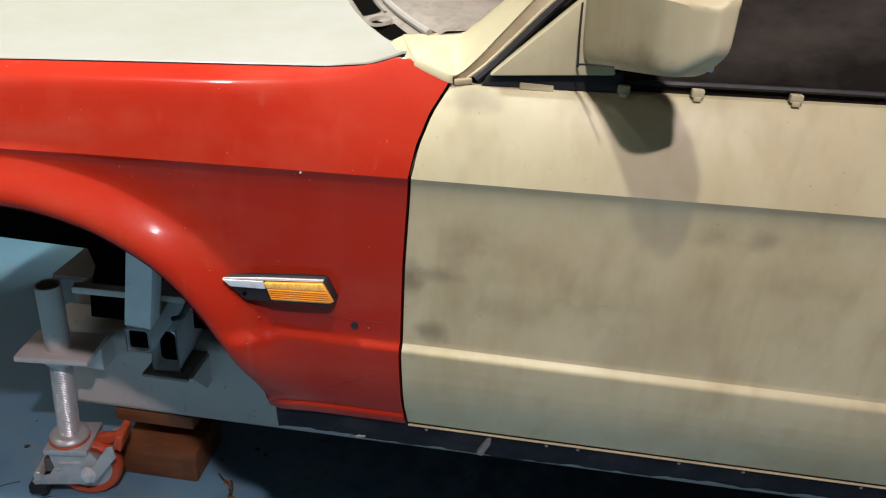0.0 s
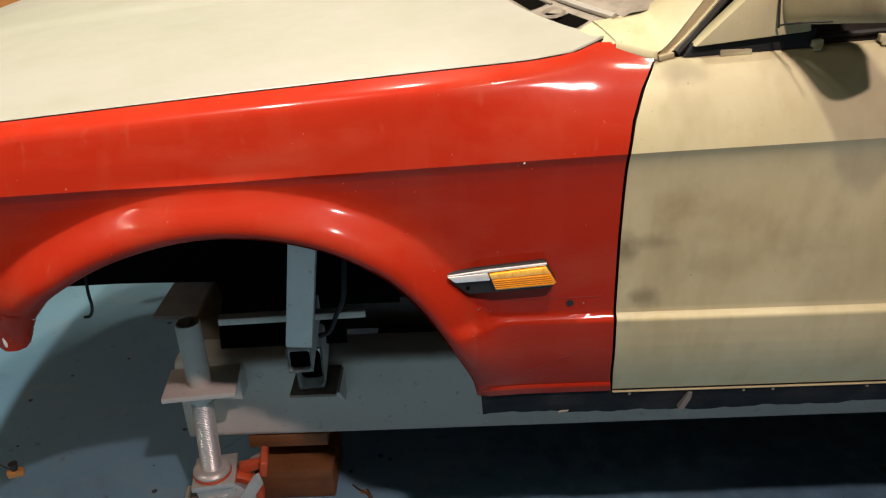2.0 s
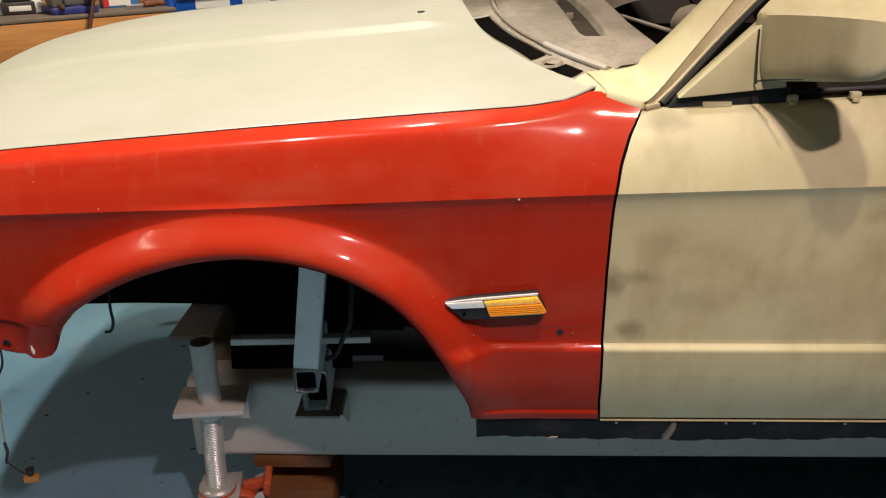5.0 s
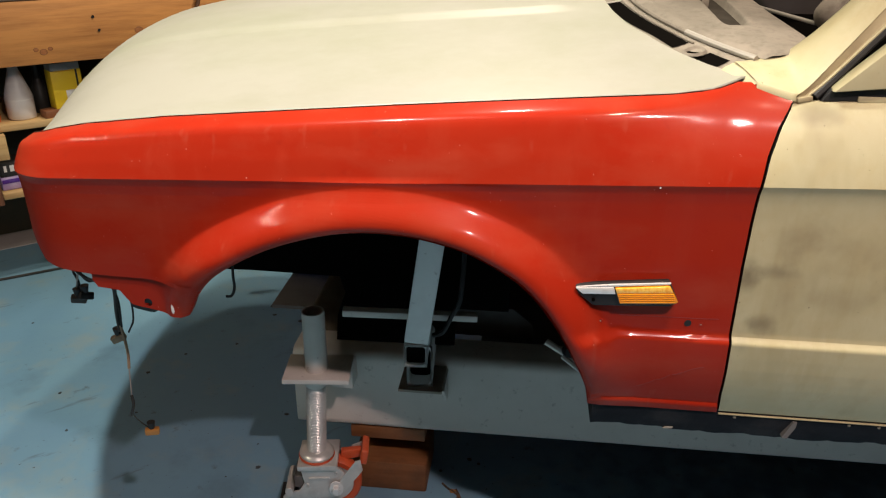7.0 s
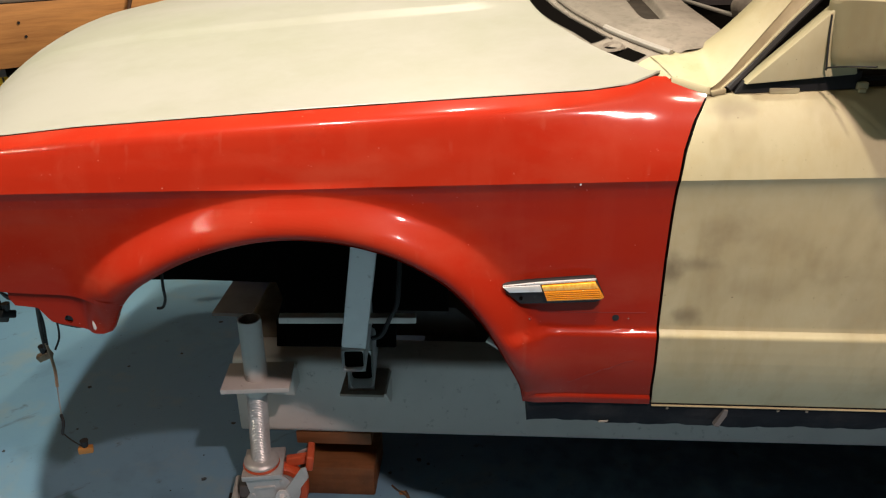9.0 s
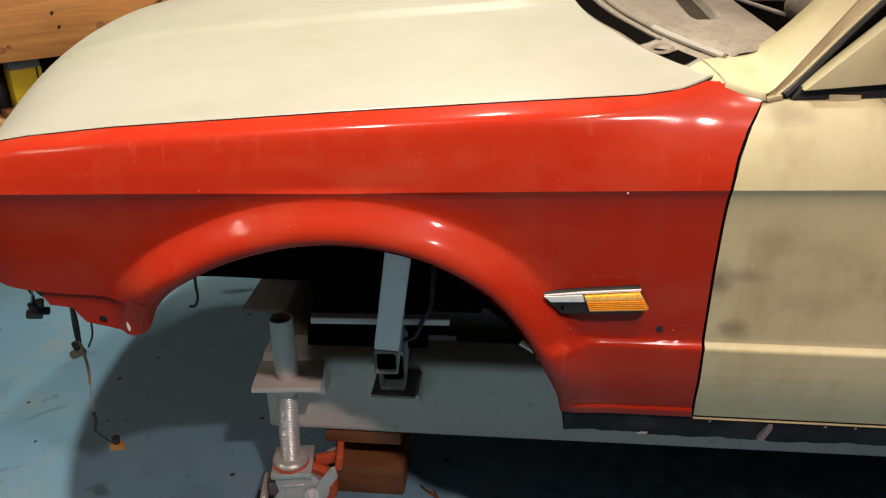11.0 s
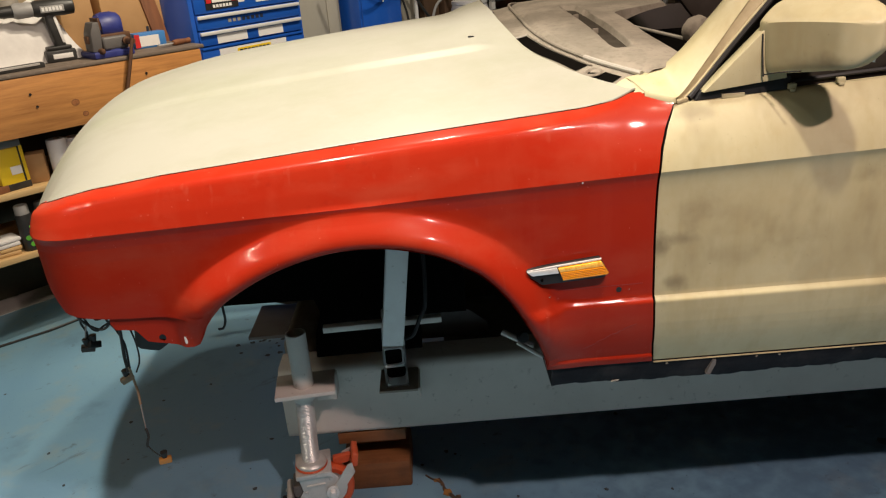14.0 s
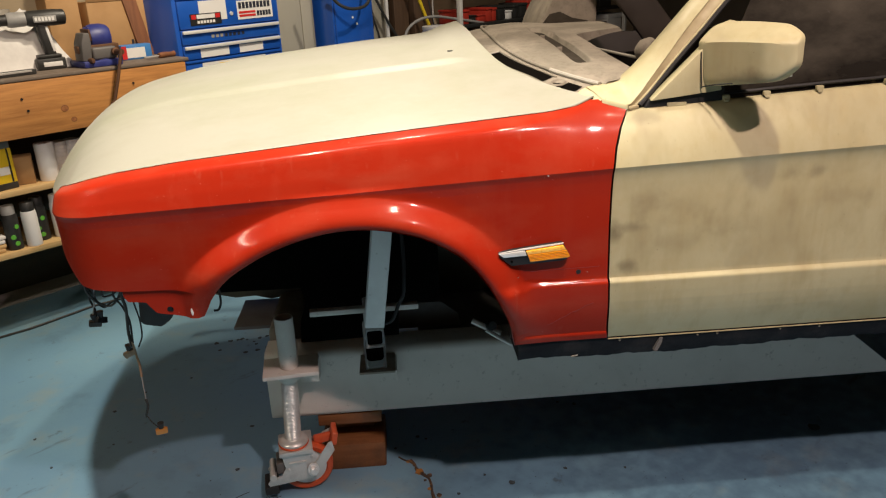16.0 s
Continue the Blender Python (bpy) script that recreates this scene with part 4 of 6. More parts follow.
def cabin(car):
    def scr(s):
        """Foot of the windscreen opening, from its left (-1) to its right end (1)."""
        a = abs(s)
        return 0.075 - 0.17 * (1 - a ** 3.5), YC + s * 0.68, 1.250 + 0.058 * (1 - a * a) + 0.022 * ease(-0.3, 0.8, s)

    def scuttle_at(s, t):
        """A place on the panel between the bonnet (t 0) and the windscreen flange (t 1)."""
        x1, y1, z1 = scr(s)
        y0 = YC + s * 0.70
        x0 = bonnet_rear(y0) - 0.03
        return x0 + (x1 - x0) * t, y0 + (y1 - y0) * t, z1 - 0.014 + 0.010 * t - 0.004 * math.sin(math.pi * t) - 0.020 * (1 - t) * ease(0.75, 0.95, abs(s)) - 0.014 * (1 - ease(0.0, 0.34, t))

    S = [-1 + 2 * i / 140 for i in range(141)]
    part("scuttle", sheet([[scuttle_at(s, k / 10) for s in S] for k in range(11)]), DASH, car, "dark scuttle panel under the missing windscreen", smooth=True)
    for s0, s1, r, mat, nm in ((-0.99, -0.80, 0.0055, PALE_METAL, "screen_channel"), (-0.80, 0.99, 0.0045, DASH, "screen_flange")):
        part(nm, tube([scr(s0 + (s1 - s0) * i / 16) for i in range(17)], r, 8, 2), mat, car, "pale bare metal windscreen channel" if mat is PALE_METAL else "dusty windscreen flange")

    def lies(s0, s1, t0, t1, lift, n=12):
        return sheet([[tuple(Vector(scuttle_at(s0 + (s1 - s0) * i / n, t)) + Vector((0, 0, lift))) for i in range(n + 1)] for t in (t0, t0 * 0.5 + t1 * 0.5, t1)])
    # the holes are flat black sheets, their inner shade painted on
    part("scuttle_opening", lies(-0.84, -0.42, 0.44, 0.80, 0.0015), VOID, car, "long black scuttle opening")
    part("opening_lip", tube([tuple(Vector(scuttle_at(-0.85 + 0.44 * i / 8, 0.84)) + Vector((0, 0, 0.002))) for i in range(9)], 0.0022, 6, 4), DASH, car, "scuffed metal lip of the opening")
    part("opening_lip", tube([tuple(Vector(scuttle_at(-0.415, 0.40 + 0.44 * i / 4)) + Vector((0, 0, 0.002))) for i in range(5)], 0.0020, 6, 4), PALE_METAL, car, "pale bent end of the opening")
    for s in (-0.62, -0.52):
        part("clip_stud", moved(lathe([(0.0, 0.004), (0.003, 0.003), (0.004, 0.0)], 8), pose(*scuttle_at(s, 0.88))), PALE_METAL, car)
    ring = Vector(scuttle_at(-0.885, 0.62))
    part("drain_ring", moved(lathe([(0.013, 0.0), (0.0165, 0.004), (0.020, 0.0), (0.013, -0.004)], 18, True), pose(ring.x, ring.y, ring.z + 0.003, 10, -8, 0)), DASH, car, "metal drain ring")
    part("drain_hole", lathe([(0.0, 0.0), (0.013, 0.0), (0.013, -0.004)], 14), VOID, car, m=pose(ring.x, ring.y, ring.z + 0.0025))
    part("scuttle_hole", lies(-0.955, -0.905, 0.45, 0.80, 0.0015, 6), VOID, car, "angular black hole beside the drain ring")
    part("scuttle_hole", lies(0.60, 0.80, 0.10, 0.55, 0.0015, 6), VOID, car, "black hole in the far end of the scuttle")
    far = Vector(scuttle_at(0.20, 0.45))
    part("wiper_spindle", join(moved(box(-0.008, 0.008, -0.014, 0.014, 0.0, 0.014, 0.003), pose(far.x, far.y, far.z, 0, 0, 20)), moved(lathe([(0.0, 0.0), (0.006, 0.0), (0.006, 0.022), (0.0, 0.024)], 10), pose(far.x - 0.004, far.y + 0.01, far.z))), STEEL_DARK, car, "small dark bracket on the scuttle")

    def dash_z(x, y):
        """Height of the dashboard's top, without its rear edge."""
        s = (y - YC) / 0.68
        x1, _, z1 = scr(max(-1.0, min(1.0, s)))
        d = max(0.0, x - x1)
        return z1 - 0.004 + 0.008 * ease(0.004, 0.030, d) + 0.004 * ease(0.03, 0.10, d) - 0.006 * ease(0.10, 0.25, d)

    def recess(x, y):
        across, along = abs(x - (0.072 - 0.027 * (y - 0.30))) / 0.027, abs(y - 0.585) / 0.31
        return 1 - ease(0.72, 1.0, (across ** 5 + along ** 12) ** 0.2)
    rows = []
    for k in range(97):
        t = k / 96
        row = []
        for s in S:
            x1, y1, z1 = scr(s)
            y = YC + s * (0.672 - 0.02 * t)
            xr = 0.160 + 0.170 * ease(0.70, 0.84, y) + 0.02 * ease(0.45, 0.15, y)
            x = x1 + 0.008 + (xr - x1 - 0.008) * t
            z = dash_z(x, y) - 0.016 * recess(x, y) - (0.05 - 0.038 * ease(0.66, 0.80, y)) * ease(0.965, 1.0, t)
            row.append((x, y, z))
        rows.append(row)
    dash = part("dashboard", sheet(rows), DASH, car, "dusty grey dashboard top with a long demister recess", smooth=45)
    # the recess floor gets a darker colour in place of its shade
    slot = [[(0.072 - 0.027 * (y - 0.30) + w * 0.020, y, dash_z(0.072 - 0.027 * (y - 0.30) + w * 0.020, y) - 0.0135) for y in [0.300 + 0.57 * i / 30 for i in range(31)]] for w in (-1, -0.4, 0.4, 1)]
    part("demister_slot", sheet(slot), SLOT, dash, "demister slot floor with its shade in the colour", smooth=True)
    for y in (0.475, 0.690):
        x = 0.072 - 0.027 * (y - 0.30) - 0.018
        part("demister_tab", box(-0.004, 0.010, -0.002, 0.002, 0.0, 0.013, 0.001), DASH, dash, m=pose(x, y, dash_z(x, y) - 0.014, 0, 0, 8))
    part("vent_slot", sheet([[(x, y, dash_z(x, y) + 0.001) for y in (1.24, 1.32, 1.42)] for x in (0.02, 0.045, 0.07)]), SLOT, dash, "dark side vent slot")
    hood = prism([(0.105, 1.270), (0.125, 1.330), (0.170, 1.415), (0.205, 1.462), (0.300, 1.470), (0.318, 1.455), (0.318, 1.270)], 1.10, 1.46, 0.014)
    part("instrument_hood", hood, DASH, car, "dusty grey instrument hood")
    # a thin dark patch paints the shade on the hood's near side
    part("hood_shade_patch", prism([(0.128, 1.318), (0.150, 1.345), (0.185, 1.352), (0.230, 1.330), (0.285, 1.318), (0.285, 1.311), (0.128, 1.311)], 1.0965, 1.101, 0.002), SLOT, car, "dark patch for the shade low on the instrument hood")
    part("inner_door_panel", box(0.14, 1.32, 1.44, 1.455, 0.68, 1.245, 0.006), DARK_TRIM, car, "dark inner panel of the far door")
    # a solid black box paints the shade in the gap behind the dash
    part("dash_shade_box", box(0.185, 0.62, 0.17, 0.95, 1.05, 1.225, 0.01), VOID, car, "black box for the shade behind the dashboard")
    part("dash_strip", moved(box(-0.006, 0.006, -0.205, 0.205, -0.003, 0.003, 0.002), pose(0.222, 0.600, 1.268, -1.0, 0, 5.5)), PALE_METAL, car, "pale loose strip behind the dashboard")
    part("rounded_trim", lathe([(0.0, -0.03), (0.022, -0.026), (0.031, -0.008), (0.030, 0.012), (0.018, 0.028), (0.0, 0.032)], 18), DASH, car, "dusty rounded trim piece", m=pose(0.262, 0.38, 1.292, 70, 10, 25))
    part("slanting_trim", moved(box(-0.055, 0.055, -0.015, 0.015, -0.42, 0.42, 0.010), pose(0.455, 1.0, 1.335, 0, -38, 0)), DARK_TRIM, car, "dark brown slanting trim in the cabin")
    part("seat_back", box(0.95, 1.15, 0.25, 1.35, 0.70, 1.38, 0.08, 4), DARK_TRIM, car, "dark seat back")
    part("far_window_frame", tube([(0.13, 1.535, 1.22), (0.35, 1.48, 1.44), (0.62, 1.38, 1.68), (1.3, 1.35, 1.76)], 0.012, 8, 6), BLACK, car, "black far window seal")


def rear_body(car):
    rim = lambda pts, off: sheet([pts, [tuple(Vector(p) + Vector(off)) for p in pts]])
    q = body_side(1.336, 3.05, 40, lambda x: 0.60 + (0.33 * math.sqrt(max(0.0, 1 - ((x - 2.05) / 0.34) ** 2)) if abs(x - 2.05) < 0.34 else 0.0), lambda x: 1.235 - 0.03 * ease(2.2, 3.05, x), lambda x: 0.055)
    part("rear_quarter", sheet(q), CREAM, car, "cream primed rear quarter panel")
    part("rear_quarter", sheet(mirror_rows(q)), CREAM, car, "cream primed rear quarter panel")
    far = body_side(0.075, 1.33, 30, lambda x: 0.652, belt_z, lambda x: 0.047, door_edge)
    part("far_door", sheet(mirror_rows(far)), CREAM, car, "cream primed door skin")
    lid = [[(2.30 + 0.75 * i / 8, YC - 0.745 + 1.49 * k / 16, 1.215 + 0.03 * (1 - (k / 8 - 1) ** 2) - 0.01 * i / 8) for k in range(17)] for i in range(9)]
    part("boot_lid", sheet(lid), CREAM, car, "cream primed boot lid", smooth=True)
    part("tail_panel", box(3.03, 3.06, 0.06, 1.54, 0.66, 1.20, 0.01), CREAM, car, "cream primed tail panel")
    glass = [[(2.20 + 0.28 * t, YC + w * (0.50 + 0.12 * t), 1.70 - 0.47 * t) for w in (-1, 0, 1)] for t in (0, 1)]
    part("rear_window", sheet(glass), GLASS, car, "dark rear window")
    part("far_fender", sheet([[(x, 2 * YC - side_y(x, z) - nose_wrap(x), z) for x in [-1.13 + 1.2 * i / 24 for i in range(25)]] for z in (0.98, 1.02, 1.05, 1.085, 1.12)]), RED, car, "red front wing")
    part("nose_panel", box(-1.10, -1.06, 0.12, 1.48, 0.86, 1.08, 0.01), RED, car, "red front panel")


car = thing("car", (0, 0, 0), "wheelless coupe with red wing and cream primed panels on a jig", "car")
front_fender(car)
car_door(car)
pillar_and_roof(car)
bonnet(car)
side_marker(car)
sill(car)
understructure(car)
cabin(car)
rear_body(car)


# ---- jig under the car ----
def jig_bench():
    t = thing("jig_bench", (0, 0, 0), "grey painted steel body jig bench under the car", "jig")
    near = prism([(-0.845, 0.199), (1.20, 0.204), (0.93, 0.430), (-0.845, 0.430)], 0.490, 0.610)
    long_edges = [e for e in near.edges if e.calc_length() > 1.0]
    bmesh.ops.bevel(near, geom=long_edges, offset=0.024, segments=5, profile=0.5, affect="EDGES")
    part("side_beam", near, STEEL_GREY, t, "grey steel side beam with a bevelled tail")
    # the far beam's shadow is put into its darker steel
    part("side_beam", box(-0.845, 1.20, 1.15, 1.27, 0.199, 0.430, 0.018, 4), STEEL_DARK, t, "far side beam, coloured dark for shadow")
    part("end_beam", box(-0.850, -0.735, 0.612, 1.148, 0.20, 0.462, 0.03, 4), STEEL_BROWN, t, "dull brown end beam")
    part("cross_bar", moved(box(-0.154, 0.154, -0.012, 0.012, -0.016, 0.0, 0.002), pose(-0.522, 0.387, 0.619, 0, 2.6, 7.0)), STEEL_GREY, t, "pale grey flat bar")
    part("gusset", moved(prism([(0.389, 0.4045), (0.4885, 0.4045), (0.4885, 0.327), (0.462, 0.327)], 0.0, 0.005, 0), pose(-0.443, 0, 0, 0, 0, 90)), STEEL_GREY, t)
    part("deck_plate", box(-0.37, 0.93, 0.612, 1.148, 0.405, 0.415, 0.002), STEEL_DARK, t, "dark deck plate")
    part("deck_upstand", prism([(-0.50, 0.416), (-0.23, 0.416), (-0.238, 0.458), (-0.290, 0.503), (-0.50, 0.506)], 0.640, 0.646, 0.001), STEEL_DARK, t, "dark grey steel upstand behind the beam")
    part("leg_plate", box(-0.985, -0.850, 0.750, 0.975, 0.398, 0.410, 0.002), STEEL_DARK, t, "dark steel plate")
    part("foot_plate", box(-0.552, -0.447, 0.374, 0.4885, 0.4050, 0.4125, 0.0015), STEEL_BROWN, t)

    def hollow(w, h, y0, y1, wall, r):
        o = [(-w / 2, 0), (w / 2, 0), (w / 2, h), (-w / 2, h)]
        bm = bmesh.new()
        def ring(y, inset):
            return [bm.verts.new((x * (1 - 2 * inset / w), y, h / 2 + (z - h / 2) * (1 - 2 * inset / h))) for x, z in o]
        a, b, c, d = ring(y0, 0), ring(y1, 0), ring(y0, wall), ring(y1, wall)
        for p, q in ((a, b), (d, c), (b, d), (c, a)):
            for i in range(4):
                bm.faces.new((p[i], p[(i + 1) % 4], q[(i + 1) % 4], q[i]))
        bmesh.ops.recalc_face_normals(bm, faces=bm.faces)
        long = [e for e in bm.edges if abs((e.verts[0].co - e.verts[1].co).y) > 0.1]
        bmesh.ops.bevel(bm, geom=long, offset=r, segments=2, profile=0.5, affect="EDGES")
        return bm
    part("cross_tube", hollow(0.051, 0.056, 0.0, 0.32, 0.0045, 0.006), PALE_STEEL, t, "pale grey square steel tube with an open end", m=pose(-0.4935, 0.272, 0.5445, 0, 0, 4))
    # black sheets across both tubes replace the shade of their insides
    part("tube_shade", box(-0.0208, 0.0208, 0.012, 0.016, 0.0048, 0.0512, 0), VOID, t, "black sheet for the shade inside the tube", m=pose(-0.4935, 0.272, 0.5445, 0, 0, 4))
    part("tube_shade", box(-0.0258, 0.0258, 0.04, 0.044, 0.0052, 0.0998, 0), VOID, t, "black sheet for the shade inside the channel", m=pose(-0.502, 0.392, 0.4130, 0, 0, 4))
    part("upright_post", moved(box(-0.0265, 0.0265, 0.001, 0.054, 0.0, 0.42, 0.004), pose(-0.4925, 0.273, 0.6010, 2.0, 8.0, 4)), PALE_STEEL, t, "pale grey upright steel post")
    part("lower_tube", hollow(0.062, 0.112, 0.0, 0.20, 0.005, 0.012), PALE_STEEL, t, "grey steel channel with an open end", m=pose(-0.502, 0.392, 0.4130, 0, 0, 4))
    return t


def jack_leg():
    t = thing("castor_leg", (-0.752, 0.405, 0.0), "screw-adjustable jig leg on an orange castor", "castor leg")
    pipe = lathe([(0.027, 0.436), (0.027, 0.592), (0.0265, 0.596), (0.0225, 0.596), (0.022, 0.592), (0.022, 0.45)], 28)
    part("sleeve_pipe", pipe, STEEL_GREY, t, "grey open-topped sleeve pipe", m=pose(-0.004, -0.004, 0, 0, 0, 0))
    part("top_plate", box(-0.080, 0.080, -0.055, 0.060, 0.424, 0.437, 0.002), STEEL_GREY, t, "pale grey steel plate", m=pose(0, 0, 0, 0, 0, 6))
    part("bracket", box(0.02, 0.075, 0.03, 0.084, 0.36, 0.424, 0.003), STEEL_GREY, t)
    lean = pose(-0.022, 0.004, 0.168, 0, 2.9, 0)
    part("weld_nut", lathe([(0.0, 0.228), (0.030, 0.223), (0.034, 0.229), (0.034, 0.250), (0.030, 0.256), (0.0, 0.256)], 24), STEEL_GREY, t, m=lean)
    prof = [(0.0, 0.004)]
    z = 0.006
    while z < 0.228:
        prof += [(0.0248, z), (0.0248, z + 0.0016), (0.0238, z + 0.0026), (0.0238, z + 0.0036)]
        z += 0.0048
    prof += [(0.0, z)]
    part("threaded_rod", lathe(prof, 28), ZINC, t, "threaded zinc rod", smooth=30, m=lean)
    part("rod_collar", lathe([(0.0, 0.004), (0.041, 0.004), (0.044, 0.008), (0.044, 0.013), (0.040, 0.018), (0.031, 0.022), (0.0, 0.022)], 32), ZINC, t, "zinc collar", m=lean)
    part("seal_ring", lathe([(0.0, 0.0), (0.045, 0.0), (0.046, 0.003), (0.044, 0.006), (0.0, 0.006)], 32), ORANGE_WHEEL, t, "orange ring under the collar", m=lean)
    swivel = pose(0.010, 0.014, 0.0, 0, 0, 9)

    def castor(name, bm, mat, label=""):
        # the fork stands a little taller and narrower than its outline
        for v in bm.verts:
            v.co.x *= 0.92
            v.co.z = v.co.z if v.co.z < 0.06 else 0.06 + (v.co.z - 0.06) * 1.20
        return part(name, moved(bm, swivel), mat, t, label)

    castor("fork_head", box(-0.086, 0.024, -0.052, 0.058, 0.136, 0.149, 0.003), ZINC, "zinc castor head plate")
    cheek = [(-0.080, 0.138), (0.024, 0.138), (0.046, 0.118), (0.030, 0.070), (0.012, 0.056), (-0.128, 0.050), (-0.134, 0.060), (-0.124, 0.070), (-0.086, 0.078), (-0.070, 0.098)]
    for y in (-0.042, 0.034):
        castor("fork_cheek", prism(cheek, y, y + 0.006, 0.0015), ZINC)
    castor("cheek_rib", box(-0.058, 0.000, -0.046, -0.040, 0.108, 0.114, 0.002), ZINC)
    for x, z in ((-0.062, 0.092), (0.018, 0.122)):
        castor("rivet", moved(lathe([(0.0, 0.004), (0.005, 0.003), (0.006, 0.0)], 12), pose(x, -0.042, z, 90, 0, 0)), ZINC)
    wheel = lathe([(0.058, -0.012), (0.061, -0.017), (0.074, -0.018), (0.079, -0.012), (0.080, 0.0), (0.079, 0.012), (0.074, 0.018), (0.061, 0.017), (0.058, 0.012)], 40)
    w = part("wheel", moved(wheel, swivel @ pose(0.0, 0, 0.080, 90, 0, 0)), ORANGE_WHEEL, t, "orange castor tyre")
    part("hub", moved(lathe([(0.0, -0.014), (0.020, -0.014), (0.024, -0.010), (0.054, -0.010), (0.059, -0.013), (0.059, 0.013), (0.0, 0.013)], 32), swivel @ pose(0.0, 0, 0.080, 90, 0, 0)), ZINC, w)
    castor("axle_washer", moved(lathe([(0.0, 0.003), (0.019, 0.003), (0.020, 0.0)], 20), pose(0.018, -0.048, 0.086, 90, 0, 0)), CHROME)
    castor("axle_bolt", moved(lathe([(0.0, 0.013), (0.009, 0.013), (0.012, 0.010), (0.012, 0.0)], 6), pose(0.018, -0.051, 0.086, 90, 0, 0)), CHROME, "bright axle bolt")
    castor("brake_lever", prism([(0.026, 0.060), (0.094, 0.132), (0.088, 0.160), (0.074, 0.156), (0.020, 0.096)], -0.048, -0.043, 0.0015), ZINC, "zinc brake lever")
    castor("brake_lever", prism([(0.040, 0.100), (0.096, 0.140), (0.092, 0.160), (0.060, 0.150)], 0.028, 0.033, 0.0015), ZINC, "zinc brake lever")
    castor("brake_pedal", moved(box(-0.010, 0.010, -0.030, 0.036, -0.020, 0.017, 0.005, 3), pose(0.098, -0.004, 0.158, 0, 14, 0)), ORANGE_WHEEL, "orange brake pedal")
    castor("pedal_web", prism([(0.030, 0.128), (0.084, 0.136), (0.090, 0.156), (0.030, 0.152)], 0.000, 0.020, 0.003), ORANGE_WHEEL, "orange pedal web")
    castor("foot_pin", moved(lathe([(0.0, -0.046), (0.010, -0.046), (0.0115, -0.044), (0.0115, 0.044), (0.010, 0.046), (0.0, 0.046)], 16), pose(-0.114, -0.002, 0.078, 90, 0, 0)), ZINC, "zinc cross pin")
    castor("foot_pad", box(-0.146, -0.100, -0.044, 0.034, 0.020, 0.049, 0.005), BLACK, "black rubber foot")
    castor("swivel_block", box(-0.100, -0.066, -0.034, 0.032, 0.080, 0.112, 0.004), STEEL_DARK)


jig_bench()
jack_leg()
tagged(part("timber_block", box(-0.702, -0.500, 0.488, 0.66, 0.0, 0.092, 0.006), BLOCK_WOOD), "rust-brown timber block under the jig beam", "timber block")
tagged(part("timber_spacer", box(-0.690, -0.535, 0.585, 0.640, 0.0925, 0.160, 0.005), BLOCK_WOOD), "brown timber spacer on the lower block", "timber block")
tagged(part("timber_plank", box(-0.705, -0.505, 0.500, 0.650, 0.1605, 0.1985, 0.004), BLOCK_WOOD), "dark brown timber plank under the jig beam", "timber block")


# ---- work bench ----
def work_bench():
    t = thing("work_bench", BENCH, "heavy pine workbench with a deep front board and shelves below", "workbench", BENCH_YAW)
    part("front_board", box(-2.6, 0.60, 0.0, 0.045, 0.900, 1.132, 0.004), PINE, t, "knotty orange pine front board")
    part("worktop", box(-2.6, 0.62, -0.003, 0.72, 1.134, 1.150, 0.004), WORKTOP, t, "worn grey-brown worktop")
    part("upper_shelf", box(-0.60, 0.58, 0.05, 0.62, 0.650, 0.676, 0.003), SHELF_PINE, t, "pale shelf board")
    part("lower_shelf", box(-0.60, 0.58, 0.05, 0.62, 0.380, 0.406, 0.003), SHELF_PINE, t, "pale shelf board")
    part("back_panel", box(-2.6, 0.60, 0.70, 0.72, 0.0, 1.13, 0), UNDERBODY, t, "dark back panel")
    part("leg", box(-0.74, -0.605, 0.0, 0.06, 0.375, 0.898, 0.004), BROWN_WOOD, t, "brown timber leg")
    part("shelf_bearer", box(-0.602, -0.55, 0.012, 0.048, 0.55, 0.648, 0.003), SHELF_PINE, t)
    part("leg", box(0.52, 0.58, 0.62, 0.655, 0.0, 1.13, 0.004), BROWN_WOOD, t, "brown timber leg")
    part("leg", box(-2.5, -2.4, 0.05, 0.12, 0.0, 0.898, 0.004), BROWN_WOOD, t, "brown timber leg")
    for u, z in ((-0.165, 1.062), (-0.150, 1.010), (0.325, 1.065), (-0.57, 1.06), (0.365, 1.046)):
        part("screw_hole", moved(lathe([(0.0, 0.0), (0.0055, 0.0), (0.0055, 0.002)], 10), pose(u, -0.0015, z, 90, 0, 0)), BLACK, t)
    for u, z, r in ((0.000, 0.998, 0.017), (0.030, 0.945, 0.013), (-0.36, 0.945, 0.014), (-0.335, 0.955, 0.009), (-0.385, 0.955, 0.009)):
        eye = pose(u, -0.0008, z, 90, 0, 0) @ Matrix.Diagonal((1.2, 1, 1, 1))
        knot = part("knot", moved(lathe([(0.0, 0.0), (r * 0.5, 0.0), (r * 0.8, -0.0006)], 14), eye), KNOT, t, "dark knot in the wood")
        part("knot_ring", moved(lathe([(r * 0.62, -0.0004), (r * 0.68, 0.0004), (r * 0.78, 0.0004), (r * 0.84, -0.0004)], 18), eye), KNOT_DARK, knot)


WORKTOP = shader("worn_worktop", (0.17, 0.13, 0.10), 0.65, vary=((5.0, (1, 6, 6), 0.42, 0.72, (0.10, 0.075, 0.055), 0.8), (30.0, ONE, 0.6, 0.75, (0.30, 0.26, 0.22), 0.5)), bump=0.3)
KNOT = shader("knot_wood", (0.34, 0.130, 0.040), 0.6, vary=((60.0, ONE, 0.45, 0.7, (0.17, 0.058, 0.018), 0.8),))
